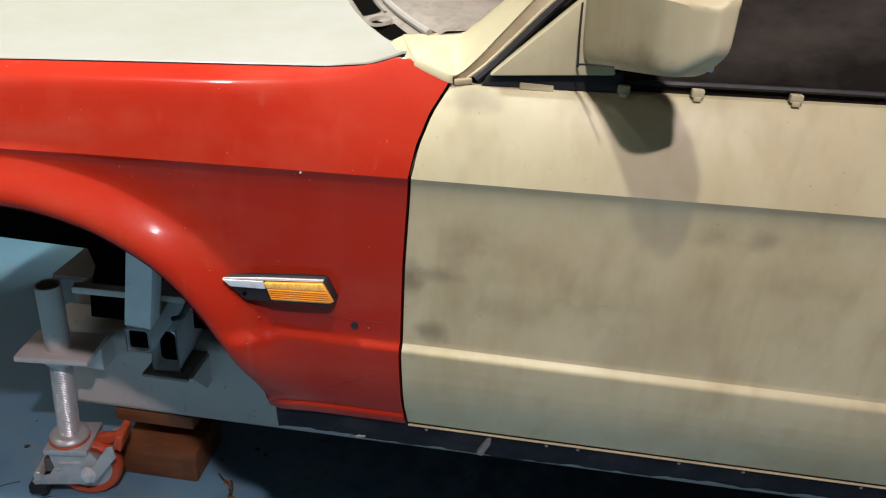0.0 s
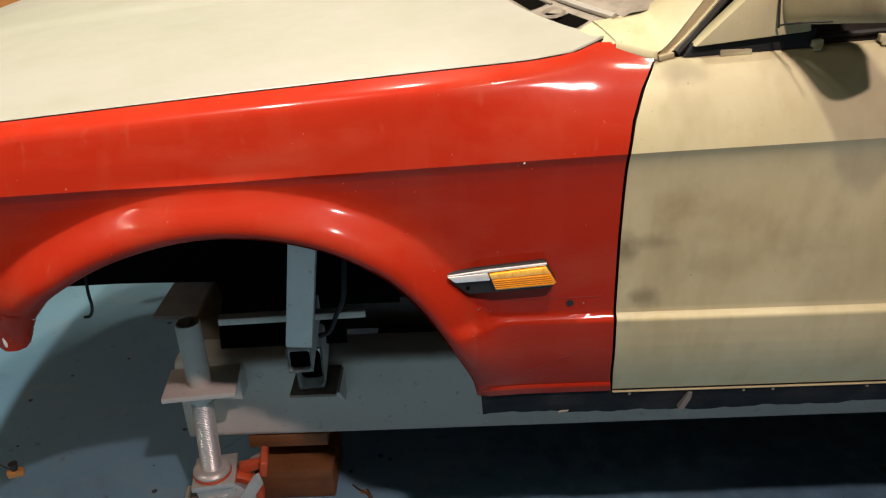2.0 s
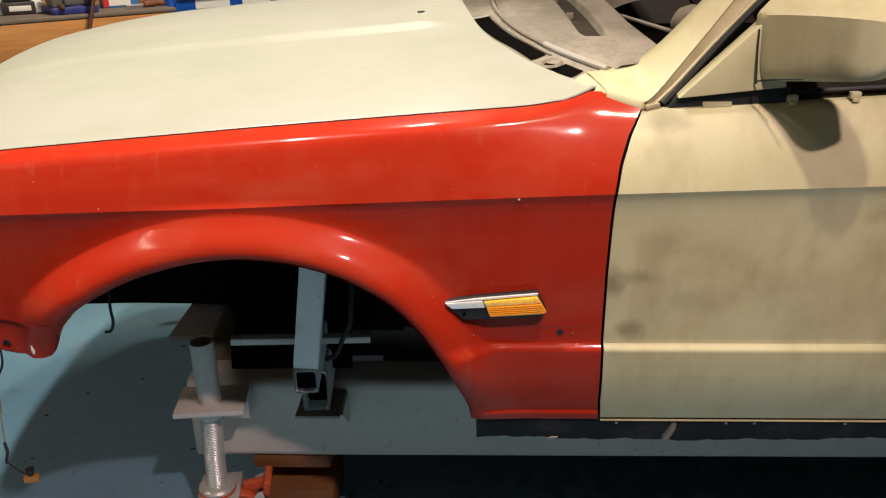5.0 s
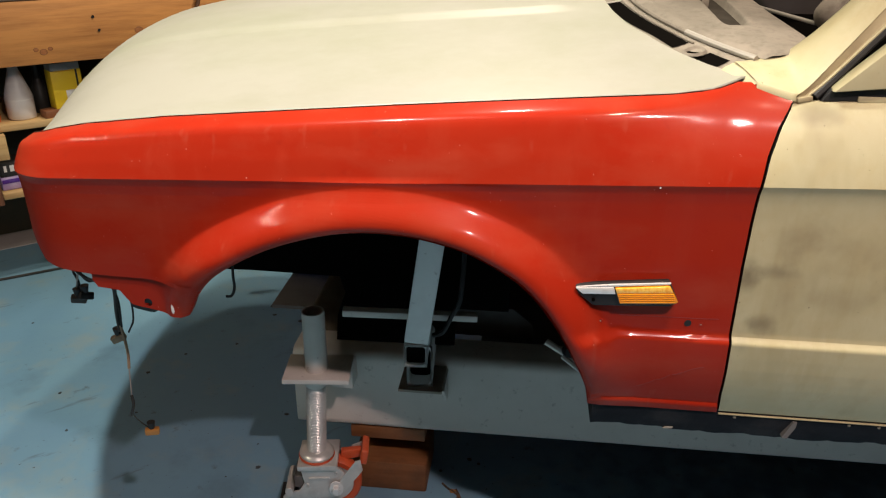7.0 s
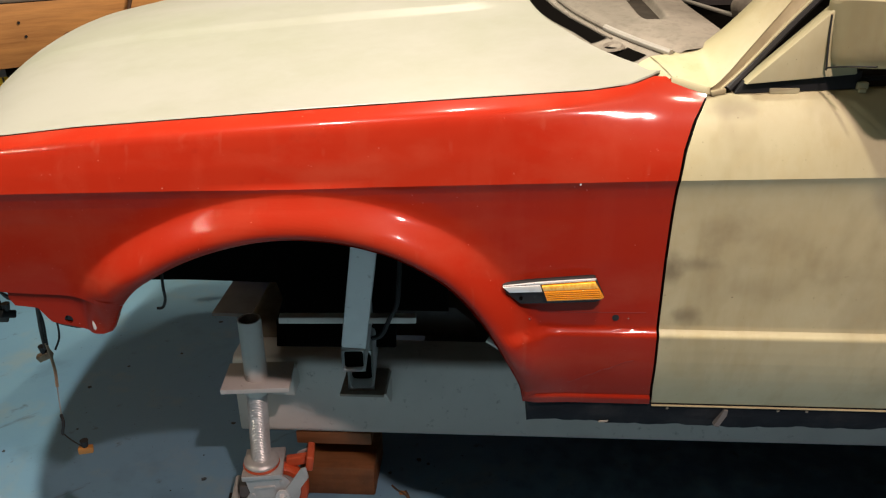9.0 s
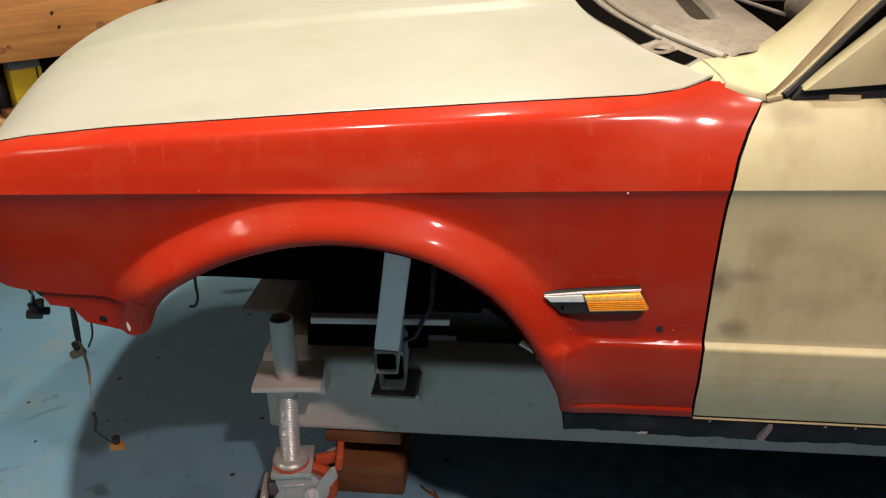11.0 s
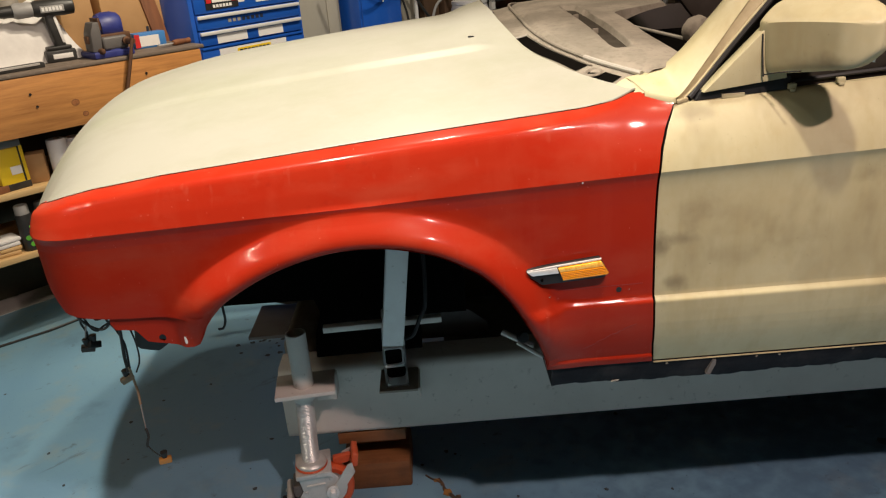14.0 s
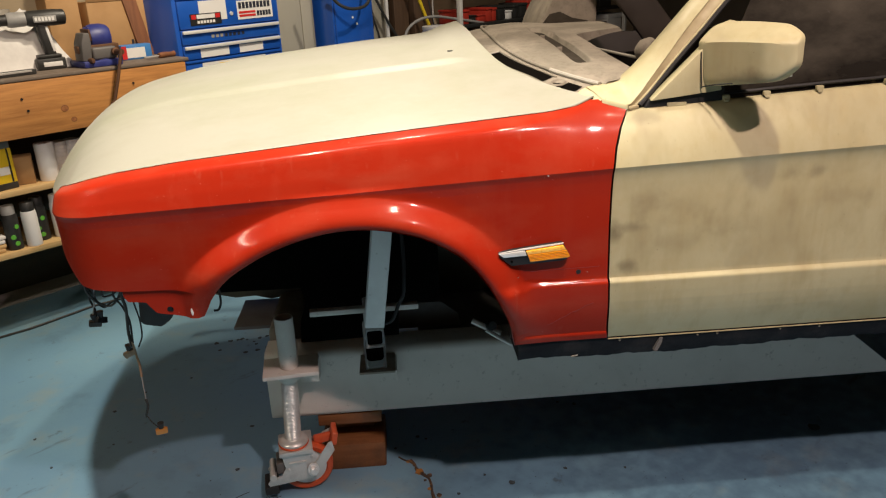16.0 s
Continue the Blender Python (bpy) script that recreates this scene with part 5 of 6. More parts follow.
KNOT_DARK = shader("knot_ring_wood", (0.17, 0.062, 0.020), 0.65, vary=((40.0, ONE, 0.42, 0.7, (0.36, 0.145, 0.045), 0.8),))


work_bench()


# ---- tool chest ----
TOOL_BLUE = shader("blue_enamel", (0.012, 0.085, 0.42), 0.35, coat=0.4, vary=((12.0, ONE, 0.5, 0.8, (0.02, 0.10, 0.42), 0.6), (90.0, ONE, 0.72, 0.78, (0.3, 0.3, 0.32), 0.4)))



def tool_chest():
    p = room(0.655, 0.14)
    t = thing("tool_chest", (p.x, p.y, 0.0), "blue enamel tool chest with silver pulls and sponsor stickers", "tool chest", 49.0)
    W = 0.68
    part("body", box(0.0, W, 0.014, 0.46, 0.0, 1.66, 0.006), TOOL_BLUE, t)
    faces = ((0.30, 0.55), (0.555, 0.83), (0.835, 1.112), (1.118, 1.186), (1.192, 1.262), (1.268, 1.402), (1.408, 1.65))
    drawers = []
    for z0, z1 in faces:
        drawers.append(part("drawer", box(0.022, W - 0.022, 0.0, 0.016, z0, z1, 0.003), TOOL_BLUE, t))
    for i in (3, 4):
        z1 = faces[i][1]
        part("drawer_pull", box(0.026, W - 0.026, -0.014, 0.0, z1 - 0.019, z1 - 0.002, 0.004), ALUMINIUM, drawers[i], "silver drawer pull")
    part("drawer_lip", box(0.022, W - 0.022, -0.006, 0.0, 1.100, 1.112, 0.002), TOOL_BLUE, drawers[2])
    def patch(name, d, x0, x1, z0, z1, mat, label, lift=0.0015):
        return part(name, box(x0, x1, -lift, 0.0, z0, z1, 0), mat, drawers[d], label)
    patch("white_panel", 3, 0.12, 0.30, 1.122, 1.164, WHITE, "white panel")
    patch("white_panel", 3, 0.37, 0.53, 1.122, 1.164, WHITE, "white panel")
    patch("white_panel", 2, 0.12, 0.54, 1.010, 1.095, WHITE, "white sticker")
    patch("yellow_badge", 2, 0.225, 0.435, 1.045, 1.085, YELLOW, "yellow badge", 0.003)
    for k in range(8):
        patch("badge_bar", 2, 0.238 + 0.024 * k, 0.256 + 0.024 * k, 1.052, 1.077, NAVY, "", 0.004)
    for k in range(8):
        patch("dark_mark", 4, 0.20 + 0.028 * k, 0.218 + 0.028 * k, 1.214, 1.230, PALE_METAL if k < 3 else NAVY, "")
    patch("white_panel", 5, 0.145, 0.315, 1.300, 1.398, WHITE, "white panel")
    st = patch("black_sticker", 5, 0.085, 0.275, 1.282, 1.338, BLACK, "black sticker with red and white marks", 0.003)
    patch("red_mark", 5, 0.092, 0.120, 1.312, 1.334, RED_PRINT, "", 0.004)
    patch("red_mark", 5, 0.240, 0.268, 1.312, 1.334, RED_PRINT, "", 0.004)
    patch("white_mark", 5, 0.124, 0.236, 1.313, 1.333, WHITE, "", 0.004)
    for k in range(6):
        patch("white_mark", 5, 0.125 + 0.019 * k, 0.139 + 0.019 * k, 1.290, 1.304, WHITE, "", 0.004)
    patch("white_sticker", 5, 0.385, 0.625, 1.290, 1.385, WHITE, "white sticker with dark lettering bars")
    for k in range(9):
        patch("dark_bar", 5, 0.395 + 0.0245 * k, 0.413 + 0.0245 * k, 1.345, 1.377, NAVY, "", 0.003)
    for k in range(2):
        patch("red_bar", 5, 0.395, 0.505, 1.303 + 0.017 * k, 1.314 + 0.017 * k, RED_PRINT, "", 0.003)
    for k in range(5):
        patch("dark_bar", 5, 0.515 + 0.020 * k, 0.530 + 0.020 * k, 1.302, 1.328, NAVY, "", 0.003)
    part("lock", moved(lathe([(0.0, 0.005), (0.010, 0.004), (0.011, 0.0)], 14), pose(0.345, 0.0, 1.325, 90, 0, 0)), CHROME, drawers[5], "small chrome lock")
    for x0, x1 in ((0.16, 0.33), (0.40, 0.56)):
        patch("white_panel", 6, x0, x1, 1.420, 1.455, WHITE, "white panel")
    patch("yellow_mark", 6, 0.03, 0.095, 1.42, 1.442, YELLOW, "yellow mark")


SKY = shader("sky_blue_card", (0.05, 0.20, 0.50), 0.5)
NAVY = shader("navy_print", (0.02, 0.022, 0.035), 0.5)
RED_PRINT = shader("red_print", (0.55, 0.02, 0.02), 0.5)
YELLOW = shader("yellow_card", (0.80, 0.56, 0.02), 0.45, vary=((20.0, ONE, 0.5, 0.8, (0.62, 0.40, 0.02), 0.5),))
CARD = shader("brown_cardboard", (0.42, 0.24, 0.10), 0.75, vary=((7.0, ONE, 0.4, 0.75, (0.33, 0.18, 0.075), 0.7),), bump=0.1)
GREY_PLASTIC = shader("grey_plastic", (0.30, 0.29, 0.28), 0.5, vary=((20.0, ONE, 0.45, 0.75, (0.20, 0.19, 0.18), 0.7),))
BLACK_PLASTIC = shader("black_plastic", (0.022, 0.021, 0.020), 0.45, vary=((25.0, ONE, 0.5, 0.8, (0.06, 0.058, 0.055), 0.6),))
VISE_BLUE = shader("vise_blue", (0.024, 0.032, 0.18), 0.45, vary=((14.0, ONE, 0.45, 0.75, (0.05, 0.07, 0.28), 0.6), (40.0, ONE, 0.68, 0.76, (0.25, 0.2, 0.15), 0.6)))
CLOTH = shader("white_cloth", (0.72, 0.69, 0.66), 0.9, vary=((8.0, ONE, 0.45, 0.75, (0.55, 0.52, 0.50), 0.7),), bump=0.4, bump_scale=60)
PURPLE = shader("purple_plastic", (0.085, 0.022, 0.28), 0.4, vary=((16.0, ONE, 0.55, 0.75, (0.3, 0.25, 0.5), 0.5),))
ORANGE = shader("orange_plastic", (0.80, 0.16, 0.01), 0.4)
MILKY = shader("milky_plastic", (0.66, 0.63, 0.62), 0.35, vary=((6.0, (1, 1, 3), 0.45, 0.7, (0.55, 0.53, 0.53), 0.7),))
GREEN_PRINT = shader("green_print", (0.12, 0.45, 0.04), 0.5)
RUST = shader("rusty_steel", (0.12, 0.06, 0.035), 0.6, metal=0.5, vary=((30.0, ONE, 0.45, 0.75, (0.22, 0.11, 0.05), 0.7),))
RUBBER_HOSE = shader("dark_hose", (0.03, 0.028, 0.026), 0.5, vary=((30.0, ONE, 0.5, 0.8, (0.07, 0.065, 0.06), 0.6),))
LILAC = shader("lilac_wrap", (0.38, 0.28, 0.55), 0.4, vary=((14.0, ONE, 0.45, 0.7, (0.62, 0.55, 0.72), 0.8),))
tool_chest()


# ---- on the bench ----
TOP = 1.1505


def on_bench(name, u, v, z, label, category, yaw=0.0, group=""):
    q = room(u, v, z)
    return thing(name, (q.x, q.y, z), label, category, BENCH_YAW + yaw, group)


def bench_vise():
    t = on_bench("bench_vise", 0.235, 0.09, TOP, "blue cast bench vise with a rusty bar handle", "vise")
    part("vise_base", join(box(-0.10, 0.075, -0.06, 0.11, 0.0, 0.028, 0.006), moved(lathe([(0.0, 0.02), (0.07, 0.02), (0.062, 0.06), (0.0, 0.06)], 20), pose(0, 0.02, 0))), VISE_BLUE, t)
    part("rear_jaw", join(box(-0.035, 0.085, 0.02, 0.10, 0.05, 0.175, 0.030, 5), moved(lathe([(0.0, -0.045), (0.055, -0.045), (0.062, -0.02), (0.062, 0.02), (0.055, 0.045), (0.0, 0.045)], 20), pose(0.025, 0.06, 0.120, 0, 90, 0))), VISE_BLUE, t)
    part("front_jaw", join(prism([(-0.095, 0.03), (-0.055, 0.02), (-0.045, 0.10), (-0.046, 0.150), (-0.072, 0.150), (-0.090, 0.105)], -0.04, 0.05, 0.006), box(-0.05, 0.06, -0.050, -0.015, 0.03, 0.085, 0.010, 3)), STEEL_DARK, t, "dark worn sliding jaw")
    part("slide_bar", box(-0.10, 0.09, -0.012, 0.030, 0.062, 0.094, 0.004), RUST, t)
    part("lock_bolt", moved(lathe([(0.0, -0.020), (0.012, -0.018), (0.014, 0.0), (0.008, 0.02), (0.0, 0.022)], 10), pose(-0.065, -0.058, 0.030, 90, 0, 0)), RUST, t)
    part("jaw_plate", box(-0.046, -0.036, -0.03, 0.06, 0.115, 0.165, 0.002), RUST, t)
    part("screw_boss", moved(lathe([(0.0, -0.05), (0.016, -0.05), (0.018, -0.03), (0.012, -0.028), (0.012, 0.03), (0.0, 0.03)], 14), pose(0.045, -0.105, 0.062, 90, 0, 0)), RUST, t)
    part("handle_bar", tube([(0.040, -0.145, 0.075), (0.005, -0.150, -0.03), (-0.038, -0.152, -0.150)], 0.0075, 10, 3), RUST, t, "rusty bar handle")
    part("handle_knob", moved(lathe([(0.0, -0.012), (0.012, -0.009), (0.013, 0.0), (0.012, 0.009), (0.0, 0.012)], 12), pose(-0.040, -0.152, -0.156, 0, -18, 0)), RUST, t)


def cordless_drill():
    t = on_bench("cordless_drill", 0.05, 0.20, TOP, "black and grey cordless drill standing on its battery", "drill", -6)
    part("battery", join(box(-0.062, 0.062, -0.035, 0.035, 0.0, 0.050, 0.008), box(-0.050, 0.050, -0.030, 0.030, 0.050, 0.066, 0.006)), BLACK_PLASTIC, t)
    part("battery_label", box(-0.035, 0.045, -0.0365, -0.034, 0.014, 0.034, 0.001), WHITE, t, "white label bar")
    part("grip", moved(box(-0.022, 0.022, -0.019, 0.019, -0.01, 0.145, 0.012, 3), pose(0.012, 0, 0.062, 0, -8, 0)), BLACK_PLASTIC, t)
    part("grip_inlay", moved(box(0.006, 0.0235, -0.0205, 0.0205, 0.01, 0.125, 0.008), pose(0.012, 0, 0.062, 0, -8, 0)), WHITE, t, "pale grip inlay")
    motor = moved(lathe([(0.0, -0.09), (0.026, -0.088), (0.034, -0.07), (0.036, 0.03), (0.033, 0.075), (0.026, 0.08), (0.0, 0.08)], 20), pose(0.020, 0, 0.222, 0, 90, 0))
    part("motor_housing", motor, BLACK_PLASTIC, t)
    part("brand_plate", box(-0.040, 0.055, -0.0385, -0.034, 0.205, 0.232, 0.002), GREY_PLASTIC, t, "grey name plate")
    for k in range(6):
        part("plate_mark", box(-0.034 + 0.014 * k, -0.024 + 0.014 * k, -0.0395, -0.038, 0.211, 0.227, 0), WHITE, t)
    part("gear_case", moved(lathe([(0.0, -0.045), (0.028, -0.045), (0.033, -0.03), (0.030, 0.03), (0.0, 0.03)], 20), pose(-0.095, 0, 0.222, 0, 90, 0)), GREY_PLASTIC, t)
    part("chuck", moved(lathe([(0.0, -0.06), (0.010, -0.06), (0.022, -0.045), (0.024, 0.0), (0.024, 0.03), (0.0, 0.03)], 20), pose(-0.155, 0, 0.222, 0, 90, 0)), BLACK_PLASTIC, t)
    part("drill_bit", moved(lathe([(0.0, -0.10), (0.006, -0.095), (0.007, 0.0), (0.0, 0.0)], 10), pose(-0.21, 0, 0.222, 0, 90, 0)), ZINC, t)
    part("trigger", box(-0.024, -0.006, -0.008, 0.008, 0.150, 0.185, 0.004), BLACK_PLASTIC, t)


def crumpled_cloth():
    t = on_bench("cloth", -0.19, 0.36, TOP, "crumpled white cloth bundle on the bench", "cloth")
    rows = []
    for i in range(29):
        a = i / 28
        row = []
        for j in range(29):
            b = j / 28
            x, y = -0.38 + 0.76 * a, -0.17 + 0.36 * b
            e = min(a, 1 - a, b, 1 - b)
            hgt = 0.205 * ease(0, 0.20, e)
            n = noise.fractal(Vector((x * 9, y * 9, 2.3)), 1.0, 2.0, 4)
            row.append((x + 0.012 * n, y, max(0.002, hgt * (0.9 + 0.35 * n))))
        rows.append(row)
    part("folds", sheet(rows), CLOTH, t, smooth=True)


def carton(name, u, v, z, w, d, h, mat, label, category, yaw=0.0, flap=0.0):
    t = on_bench(name, u, v, z, label, category, yaw)
    part("carton_body", box(-w / 2, w / 2, -d / 2, d / 2, 0.0, h, 0.003), mat, t)
    if flap:
        part("flap", moved(box(-w / 2, w / 2, -0.003, 0.0, 0.0, flap, 0.001), pose(0, -d / 2, h, 14, 0, 0)), mat, t)
    return t


bench_vise()
cordless_drill()
crumpled_cloth()
c = carton("cardboard_box", 0.50, 0.48, TOP, 0.36, 0.20, 0.27, CARD, "brown cardboard box standing against the wall", "box", 4, 0.09)
for k in range(8):
    part("print_bar", box(0.02 + 0.018 * k, 0.033 + 0.018 * k, -0.1025, -0.099, 0.055, 0.080, 0), NAVY, c)
part("print_mark", box(0.070, 0.100, -0.1025, -0.099, 0.095, 0.115, 0), NAVY, c)
c = carton("cardboard_box", 0.24, 0.50, TOP, 0.14, 0.26, 0.30, CARD, "open tan cardboard box behind the drill", "box", -10)
c = carton("parts_box", 0.455, 0.215, TOP, 0.145, 0.07, 0.068, SKY, "small blue carton with a red and white label", "carton", -4)
part("white_label", box(-0.050, 0.040, -0.0365, -0.0345, 0.008, 0.055, 0), WHITE, c, "white label")
part("red_label", box(-0.073, -0.050, -0.0365, -0.0345, 0.004, 0.064, 0), RED_PRINT, c, "red end of the label")
t = on_bench("chisel", 0.545, 0.10, TOP, "short tool with a brown wooden handle", "tool", 12)
part("handle", moved(lathe([(0.0, -0.05), (0.012, -0.047), (0.014, -0.02), (0.011, 0.02), (0.013, 0.045), (0.0, 0.05)], 12), pose(0.02, 0, 0.014, 0, 90, 0)), BROWN_WOOD, t)
part("blade", box(-0.11, -0.03, -0.007, 0.007, 0.010, 0.016, 0.002), ZINC, t)
t = on_bench("metal_bar", -0.20, 0.07, TOP, "dark flat metal bar lying on the bench edge", "bar", 6)
part("bar", box(-0.16, 0.14, -0.018, 0.018, 0.0, 0.022, 0.004), BLACK_PLASTIC, t)
part("bright_edge", box(-0.16, 0.12, -0.0195, -0.017, 0.012, 0.021, 0.001), ZINC, t)
t = on_bench("power_tool_case", -0.55, 0.33, TOP, "black plastic tool case behind the cloth", "case", 3)
part("case_body", box(-0.18, 0.18, -0.10, 0.10, 0.0, 0.26, 0.015, 3), BLACK_PLASTIC, t)
part("case_latch", box(-0.03, 0.03, -0.108, -0.098, 0.12, 0.16, 0.004), GREY_PLASTIC, t)
t = on_bench("leaning_timber", 0.80, 0.40, 0.0, "rough brown timber leaning behind the bench", "timber", 0)
part("timber", moved(box(-0.035, 0.035, -0.03, 0.03, 0.0, 1.95, 0.004), pose(0.02, 0, 0.004, 0, -11, 0)), BROWN_WOOD, t)
t = on_bench("jar", -0.02, 0.52, TOP, "grey round tin at the back of the bench", "tin")
part("tin_body", lathe([(0.0, 0.0), (0.05, 0.0), (0.052, 0.01), (0.052, 0.23), (0.048, 0.26), (0.0, 0.262)], 20), PALE_METAL, t)


# ---- on the shelves ----
S1, S2 = 0.6765, 0.4065


def spray_can(u, v, body, cap, label, marks=GREEN_PRINT):
    t = on_bench("spray_can", u, v, S2, label, "spray can", random.uniform(-20, 20), "spray cans on the shelf")
    part("can", lathe([(0.0, 0.0), (0.032, 0.0), (0.033, 0.004), (0.033, 0.150), (0.030, 0.162), (0.0, 0.163)], 22), body, t)
    part("cap", lathe([(0.0, 0.160), (0.0285, 0.160), (0.0285, 0.196), (0.025, 0.201), (0.0, 0.202)], 22), cap, t)
    if marks:
        for z, a in ((0.030, -100), (0.105, -80), (0.060, -120)):
            q = moved(lathe([(0.0, 0.0), (0.011, 0.0), (0.010, 0.001)], 12), pose(0.0335 * math.cos(radians(a)), 0.0335 * math.sin(radians(a)), z, 90, 0, a + 90))
            part("print_mark", q, marks, t)


spray_can(-0.298, 0.10, BLACK_PLASTIC, GREY_PLASTIC, "black spray can with a grey cap and green print")
spray_can(-0.222, 0.085, WHITE, BLACK_PLASTIC, "white spray can with a black cap", None)
spray_can(-0.165, 0.14, BLACK_PLASTIC, BLACK_PLASTIC, "black spray can with green print")
spray_can(-0.085, 0.12, WHITE, WHITE, "white spray can with a white cap", None)
spray_can(0.01, 0.16, GREY_PLASTIC, BLACK_PLASTIC, "grey spray can with a black cap", None)


def spray_bottle():
    t = on_bench("spray_bottle", -0.462, 0.14, S1, "milky white plastic spray bottle on the shelf", "bottle", 10)
    part("bottle", lathe([(0.0, 0.0), (0.048, 0.0), (0.052, 0.006), (0.052, 0.085), (0.047, 0.105), (0.030, 0.160), (0.018, 0.195), (0.016, 0.212), (0.0, 0.212)], 26), MILKY, t, smooth=True)
    part("liquid_line", lathe([(0.0524, 0.076), (0.0527, 0.078), (0.0524, 0.080)], 26), WHITE, t)


def purple_bottle():
    t = on_bench("cleaner_bottle", -0.575, 0.13, S1, "purple spray tube with an orange foot", "bottle", 5)
    part("foot_cap", lathe([(0.0, 0.0), (0.033, 0.0), (0.035, 0.006), (0.035, 0.036), (0.031, 0.046), (0.0, 0.047)], 20), ORANGE, t, "orange cap")
    part("tube_body", lathe([(0.0, 0.046), (0.029, 0.046), (0.030, 0.05), (0.030, 0.20), (0.0, 0.201)], 20), PURPLE, t)
    part("price_tag", box(-0.012, 0.014, -0.037, -0.030, 0.022, 0.052, 0.001), WHITE, t)
    for k in range(6):
        part("print_mark", box(-0.014 + 0.003 * k, -0.002 + 0.003 * k, -0.0315, -0.028, 0.075 + 0.018 * k, 0.084 + 0.018 * k, 0.001), LILAC, t)


def yellow_box():
    t = on_bench("yellow_box", -0.290, 0.12, S1, "bright yellow carton with a dark base on the shelf", "carton", 8)
    part("carton_body", box(-0.058, 0.058, -0.035, 0.035, 0.028, 0.178, 0.002), YELLOW, t)
    part("dark_base", box(-0.0585, 0.0585, -0.0355, 0.0355, 0.0, 0.028, 0.002), BLACK_PLASTIC, t, "black printed base")
    part("clear_top", box(-0.056, 0.056, -0.034, 0.034, 0.1785, 0.208, 0.002), GREY_PLASTIC, t)
    part("price_tag", box(-0.010, 0.034, -0.0365, -0.034, 0.065, 0.100, 0), WHITE, t)
    part("dark_stripe", box(0.036, 0.043, -0.0365, -0.034, 0.03, 0.178, 0), BLACK_PLASTIC, t)


spray_bottle()
purple_bottle()
yellow_box()
carton("small_box", -0.175, 0.15, S1, 0.075, 0.08, 0.125, CARD, "small tan cardboard box on the shelf", "box", -20)
t = on_bench("paper_roll", -0.085, 0.12, S1, "white paper towel roll standing on the shelf", "paper roll")
part("roll", lathe([(0.018, 0.0), (0.040, 0.0), (0.041, 0.004), (0.041, 0.165), (0.039, 0.170), (0.018, 0.170)], 24, True), WHITE, t)
for k, u in enumerate((-0.005, 0.055)):
    t = on_bench("cup_stack", u, 0.17, S1, "stack of pale plastic cups on the shelf", "cups", 0, "cup stacks on the shelf")
    for n in range(7):
        part("cup", lathe([(0.024, 0.0), (0.026, 0.002), (0.033, 0.05), (0.035, 0.052), (0.033, 0.053)], 18), WHITE, t, m=pose(0, 0, 0.017 * n))
t = on_bench("glass_bottle", -0.375, 0.20, S1, "dark glass bottle on the shelf", "bottle")
part("bottle", lathe([(0.0, 0.0), (0.03, 0.0), (0.032, 0.01), (0.030, 0.09), (0.014, 0.15), (0.013, 0.19), (0.0, 0.19)], 18), BLACK_PLASTIC, t)
t = on_bench("wood_offcut", -0.36, 0.10, S1, "small reddish wood offcut on the shelf", "offcut", 12)
part("offcut", box(-0.035, 0.035, -0.03, 0.03, 0.0, 0.03, 0.003), BROWN_WOOD, t)
t = on_bench("glove_box", -0.505, 0.15, S2 + 0.056, "black carton of gloves with white print", "carton", 4)
part("carton_body", box(-0.09, 0.09, -0.06, 0.06, 0.0, 0.055, 0.002), BLACK_PLASTIC, t)
for k, w in enumerate((0.010, 0.016, 0.016)):
    part("print_bar", box(-0.075 + 0.022 * k, -0.075 + 0.022 * k + w, -0.0615, -0.0595, 0.020, 0.045, 0), WHITE, t)
for k in range(4):
    part("print_bar", box(-0.003, 0.070 - 0.01 * (k % 2), -0.0615, -0.0595, 0.012 + 0.010 * k, 0.017 + 0.010 * k, 0), PALE_METAL, t)
t = on_bench("wipes_pack", -0.505, 0.15, S2, "lilac and purple packet under the glove carton", "packet", 4)
part("packet", box(-0.095, 0.095, -0.062, 0.062, 0.0, 0.0555, 0.008), LILAC, t)
part("purple_band", box(-0.090, 0.070, -0.0640, -0.0605, 0.030, 0.046, 0.001), PURPLE, t)
t = on_bench("rag_stack", -0.385, 0.13, S2, "stack of folded yellow and white rags", "rags", -6)
for k in range(4):
    part("rag", moved(box(-0.045, 0.045, -0.05, 0.05, 0.0, 0.018, 0.007), pose(0.004 * (k % 2), 0, 0.0185 * k, 0, 0, 4 * k)), CLOTH if k > 1 else SHELF_PINE, t)


# ---- along the wall ----
def locker():
    p = room(2.14, 0.78)
    t = thing("locker", (p.x, p.y, 0.0), "tall blue steel cabinet against the wall", "cabinet", BENCH_YAW)
    part("cabinet_body", box(0.0, 0.36, 0.006, 0.25, 0.0, 1.85, 0.006), TOOL_BLUE, t)
    part("cabinet_door", box(0.012, 0.300, -0.008, 0.004, 0.06, 1.83, 0.004), TOOL_BLUE, t)
    for x, z in ((0.16, 1.20), (0.195, 1.155)):
        part("paint_chip", moved(lathe([(0.0, 0.0), (0.009, 0.0), (0.009, 0.001)], 8), pose(x, -0.009, z, 90, 0, 0)), WHITE, t)


def wall_strip(name, u0, u1, v0, v1, z1, mat, label, category):
    p = room(u0, v0)
    t = thing(name, (p.x, p.y, 0.0), label, category, BENCH_YAW)
    part("strip", box(0.0, u1 - u0, 0.0, v1 - v0, 0.0, z1, 0.003), mat, t)
    return t


def hung_cable(name, pts, r, mat, label, category="cable"):
    ob = part(name, tube([room(*p) for p in pts], r, 8, 6), mat)
    return tagged(ob, label, category)


